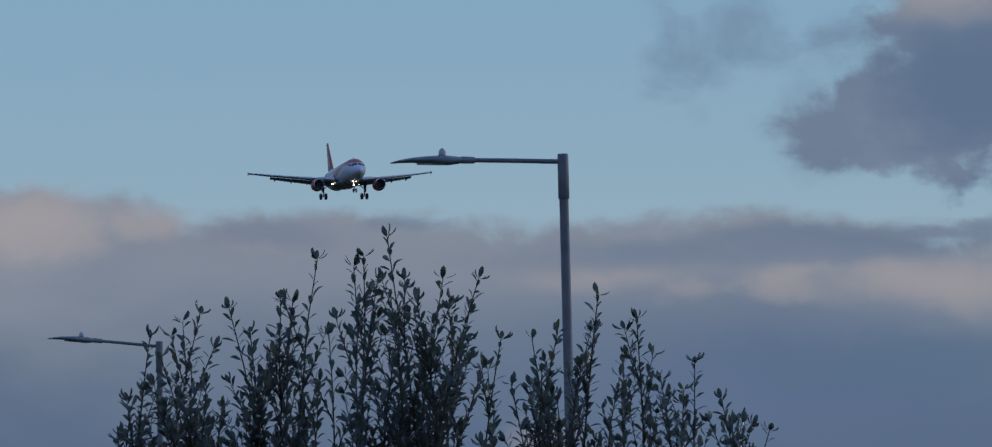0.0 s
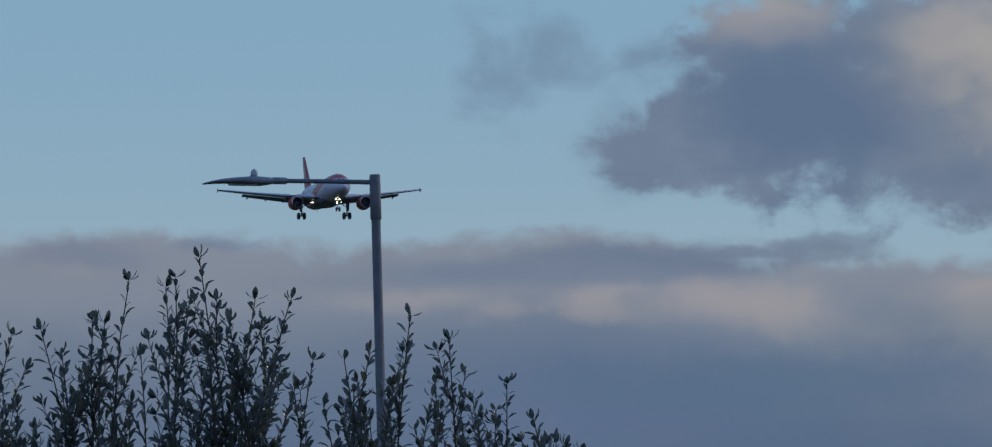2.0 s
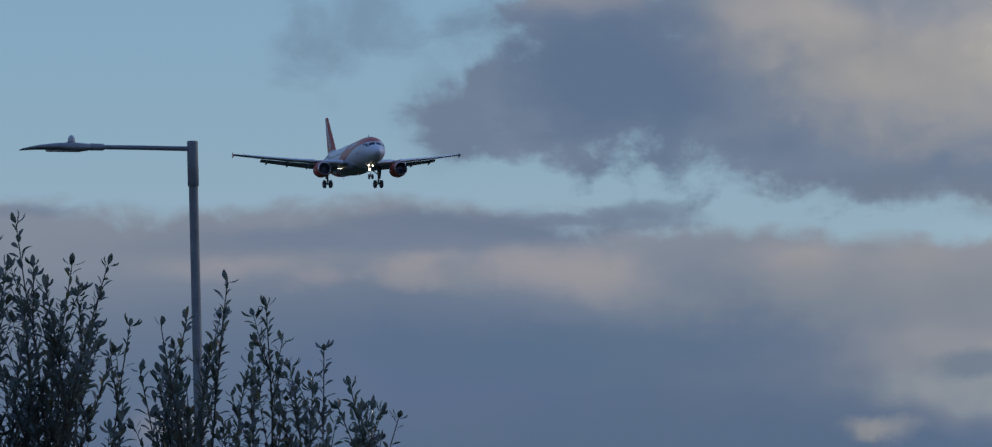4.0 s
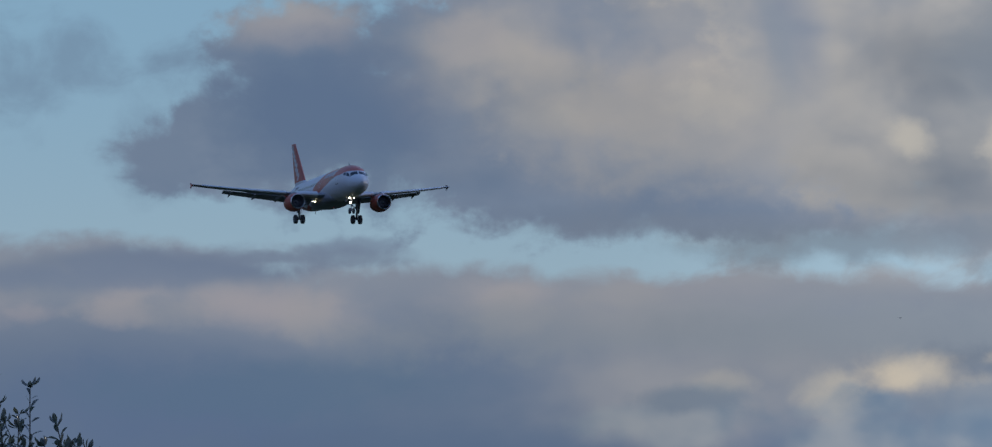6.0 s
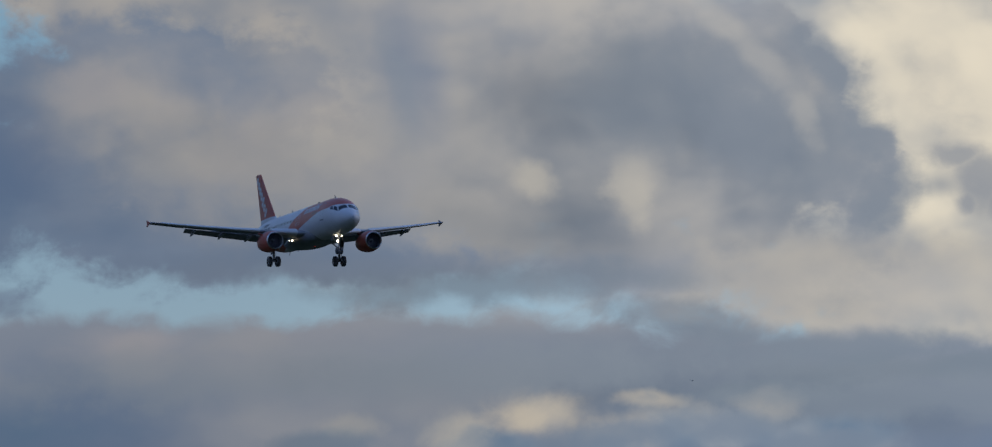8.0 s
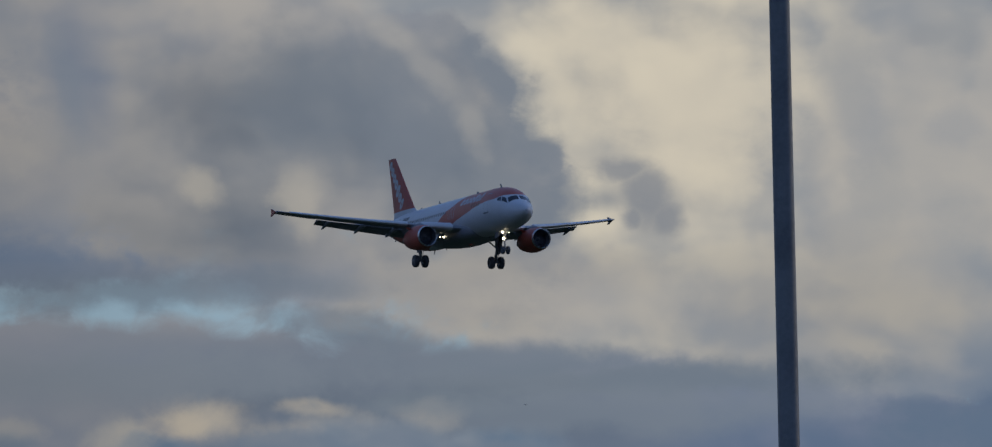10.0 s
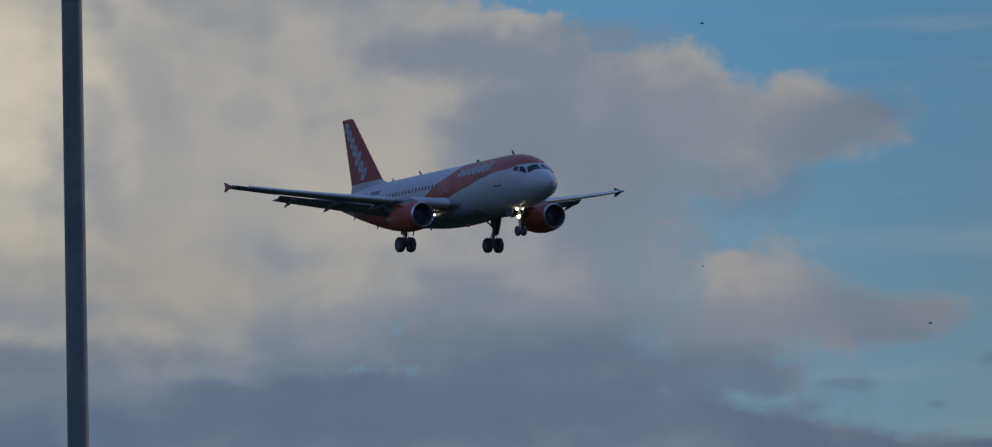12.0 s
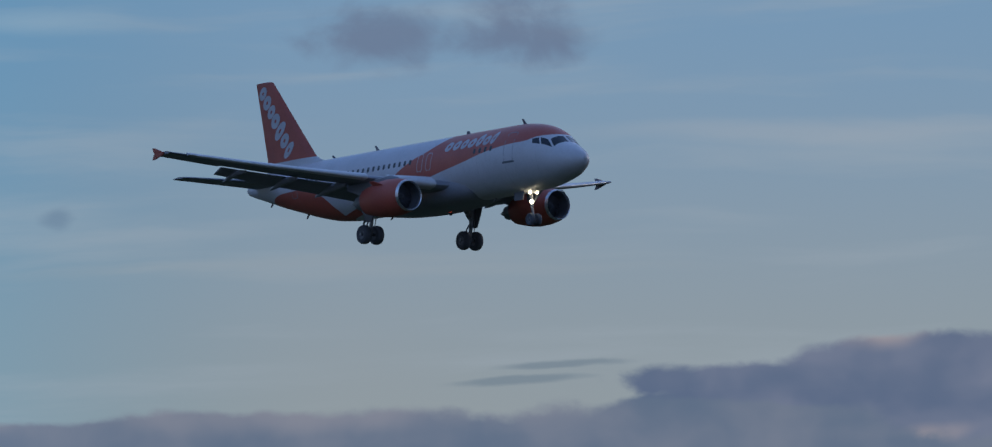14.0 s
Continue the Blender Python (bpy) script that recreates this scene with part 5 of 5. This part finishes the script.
def thicket():
    rng = random.Random(7)

    def bush(middle, far, label, *tips):
        x, y = on_ground(middle, far)
        shrub([(tip_at(a + 0.01, e + 0.035, far + rng.uniform(-0.4, 0.4)), f) for a, e, f in tips], (x, y, lie(x, y) - 0.05), label, rng)

    bush(-2.80, 29.5, "willow shrub of upright leafy shoots beside a distant lamp", (-3.19, 0.45, 1.0), (-3.08, 0.71, 1.0), (-2.93, 1.31, 0.9), (-2.84, 1.13, 1.2), (-2.69, 0.91, 1.2), (-2.51, 1.49, 0.7), (-2.39, 1.20, 1.0), (-2.32, 0.70, 1.0), (-2.45, 0.91, 1.0), (-2.58, 1.02, 1.2), (-2.98, 0.86, 1.2))
    bush(-1.77, 29.0, "willow shrub with a bare twig and a tall tufted shoot", (-2.24, 1.53, 0.9), (-2.07, 1.33, 1.1), (-1.83, 1.60, 1.2), (-1.72, 1.58, 1.2), (-1.51, 1.93, 0.5), (-1.41, 1.32, 0.5), (-2.15, 0.76, 0.2), (-1.64, 1.00, 1.0), (-1.89, 1.11, 1.2), (-1.50, 0.90, 1.0), (-2.00, 0.90, 1.1))
    bush(-0.77, 28.5, "tall dense willow shrub with dark green leaves", (-1.28, 0.95, 0.8), (-1.11, 1.95, 0.7), (-0.91, 2.11, 0.8), (-1.01, 1.76, 1.1), (-1.19, 1.87, 0.6), (-0.77, 1.68, 1.0), (-0.67, 1.57, 1.0), (-0.47, 1.76, 0.8), (-0.38, 1.57, 1.0), (-0.16, 1.75, 0.7), (-0.24, 1.46, 1.0), (-0.88, 1.42, 1.0), (-0.51, 1.09, 1.0), (-0.33, 0.93, 1.1), (-0.12, 1.03, 1.0), (-0.72, 1.20, 1.0), (-0.99, 1.10, 1.2), (0.02, 1.24, 0.6))
    bush(0.61, 29.2, "willow shrub growing in front of a lamp column", (0.27, 1.24, 0.4), (0.38, 1.05, 0.9), (0.50, 1.30, 0.9), (0.09, 0.87, 1.0), (-0.05, 0.66, 1.2), (0.22, 0.82, 0.9), (0.82, 1.60, 0.6), (0.76, 1.29, 0.9), (0.65, 0.92, 1.2), (0.99, 0.91, 1.0), (0.49, 0.76, 1.2))
    bush(1.35, 29.6, "smaller willow shrub at the end of the row", (1.15, 1.39, 0.9), (1.05, 1.02, 1.0), (1.36, 0.88, 0.9), (1.63, 1.03, 0.7), (1.54, 0.80, 1.0), (1.25, 0.64, 1.1))
    bush(1.99, 30.0, "low willow shoots at the edge of the thicket", (1.86, 0.71, 1.1), (1.99, 0.55, 0.9), (2.25, 0.44, 0.5), (1.75, 0.53, 1.0))

thicket()


# ---- birds ----
def bird(name, span, label, material):
    """A small gull with spread, crooked wings."""
    root = new(name)
    k = span / 1.2
    body = spun(bmesh.new(), [(0.28 * k, 0.0), (0.24 * k, 0.03 * k), (0.15 * k, 0.05 * k), (0.0, 0.075 * k), (-0.15 * k, 0.05 * k), (-0.24 * k, 0.02 * k), (-0.26 * k, 0.0)], (0, 0, 0), "x", 12)
    part("body", body, material, root)
    for side in (1, -1):
        bm = bmesh.new()
        rings = []
        for y, x, c, z in ((0.04, 0.08, 0.16, 0.02), (0.22, 0.13, 0.15, 0.1), (0.4, 0.08, 0.12, 0.09), (0.6, -0.06, 0.04, 0.03)):
            rings.append([Vector((x * k, side * y * k, z * k)), Vector(((x - c / 2) * k, side * y * k, (z + 0.012) * k)), Vector(((x - c) * k, side * y * k, z * k)), Vector(((x - c / 2) * k, side * y * k, (z - 0.008) * k))])
        loft(bm, rings)
        part("wing", finish(bm), material, root)
    bm = slab(bmesh.new(), [(-0.2 * k, 0.03 * k, 0), (-0.36 * k, 0.07 * k, 0), (-0.36 * k, -0.07 * k, 0), (-0.2 * k, -0.03 * k, 0)], (0, 0, 1), 0.012 * k)
    part("tail", bm, material, root)
    return tagged(root, label, "bird", "birds far off")


gull = bird("gull", 0.9, "white gull gliding far away", m_plume)
dark_gull = bird("gull", 0.95, "grey gull in flight, wings spread", m_feather)
far_bird = bird("bird", 0.7, "small dark bird far off", m_feather)
low_bird = bird("bird", 0.7, "small dark bird low over the horizon", m_feather)
flock = ((gull, 520, -30.0), (dark_gull, 620, 0.0), (far_bird, 650, 20.0), (low_bird, 700, 40.0))


def motions():
    walk(plane, [
        (0, pose(-24.475, 1232.409, 60.651, 0.144, -2.996, -78.528)),
        (0.5, pose(-16.863, 1200.860, 59.219, 0.073, -2.996, -78.528)),
        (1, pose(-9.258, 1169.340, 57.789, -0.122, -2.996, -78.528)),
        (1.5, pose(-1.660, 1137.850, 56.359, -0.268, -2.996, -78.528)),
        (2, pose(5.931, 1106.390, 54.931, -0.216, -2.996, -78.528)),
        (4.5, pose(43.943, 949.535, 47.381, -0.162, -2.996, -78.528)),
        (5, pose(51.485, 918.253, 45.975, -0.311, -2.996, -78.528)),
        (5.5, pose(59.021, 887.001, 44.571, -0.400, -2.996, -78.528)),
        (6, pose(66.489, 855.778, 43.271, -0.617, -2.996, -78.528)),
        (6.5, pose(73.968, 824.585, 41.995, -0.669, -2.996, -78.528)),
        (7, pose(81.445, 793.422, 40.725, -0.752, -2.996, -78.528)),
        (7.5, pose(88.957, 762.289, 39.312, -0.891, -2.996, -78.528)),
        (10, pose(126.409, 607.068, 32.266, -1.292, -2.996, -78.528)),
        (10.5, pose(133.878, 576.113, 30.861, -0.967, -2.996, -78.528)),
        (11, pose(141.339, 545.187, 29.457, -0.147, -2.996, -78.528)),
        (11.5, pose(148.794, 514.291, 28.055, 0.234, -2.996, -78.528)),
        (12, pose(156.242, 483.425, 26.654, -0.217, -2.996, -78.528)),
        (12.5, pose(163.682, 452.589, 25.254, -0.720, -2.996, -78.528)),
        (13, pose(171.115, 421.782, 23.855, -1.202, -2.996, -78.528)),
        (13.5, pose(178.541, 391.006, 22.458, -2.117, -2.996, -78.528)),
        (14, pose(185.960, 360.258, 21.063, -2.837, -2.996, -78.528)),
    ])
    # the beacons' lit lenses sweep past the viewer once
    sweep = [(0.0, 147.0), (12.9, 147.0), (13.2, 70.0), (13.35, 20.0), (13.5, -33.0), (13.65, -86.0), (13.8, -140.0), (14.0, -210.0)]
    walk(top_beacon, [(t, pose(-11.25, 0, 2.1, 0, 0, a)) for t, a in sweep])
    walk(low_beacon, [(t, pose(-13.2, 0, -2.46, 0, 0, a)) for t, a in sweep])

    def fly(thing, far, heading, *marks):
        rows = []
        for t, az, el in marks:
            p = EYE + far * way(az, el)
            rows.append((t, pose(p.x, p.y, p.z, 0, 0, heading)))
        walk(thing, rows)

    fly(gull, 520, -30, (0, 17.46, 4.69), (11.5, 19.13, 4.14), (12, 19.19, 4.05), (12.5, 19.27, 4.02), (13, 19.36, 4.01), (13.5, 19.41, 4.03), (14, 19.49, 3.97))
    fly(dark_gull, 620, 0, (0, 15.43, 2.74), (12, 21.05, 1.51), (12.5, 21.31, 1.41), (13, 21.54, 1.38), (13.5, 21.75, 1.34), (14, 22.00, 1.28))
    fly(far_bird, 650, 20, (0, 11.72, 2.94), (11.5, 18.78, 2.67), (12, 19.16, 2.02), (12.5, 19.47, 1.94), (13, 19.72, 2.40), (13.5, 20.04, 2.34), (14, 20.36, 2.19))
    fly(low_bird, 700, 40, (0, 4.71, 2.10), (5, 8.21, 1.58), (6.5, 9.27, 1.47), (7.5, 9.95, 1.34), (10, 11.72, 1.14), (10.5, 12.07, 1.08), (11, 12.42, 1.00), (11.5, 12.75, 0.92), (14, 14.51, 0.71))


motions()
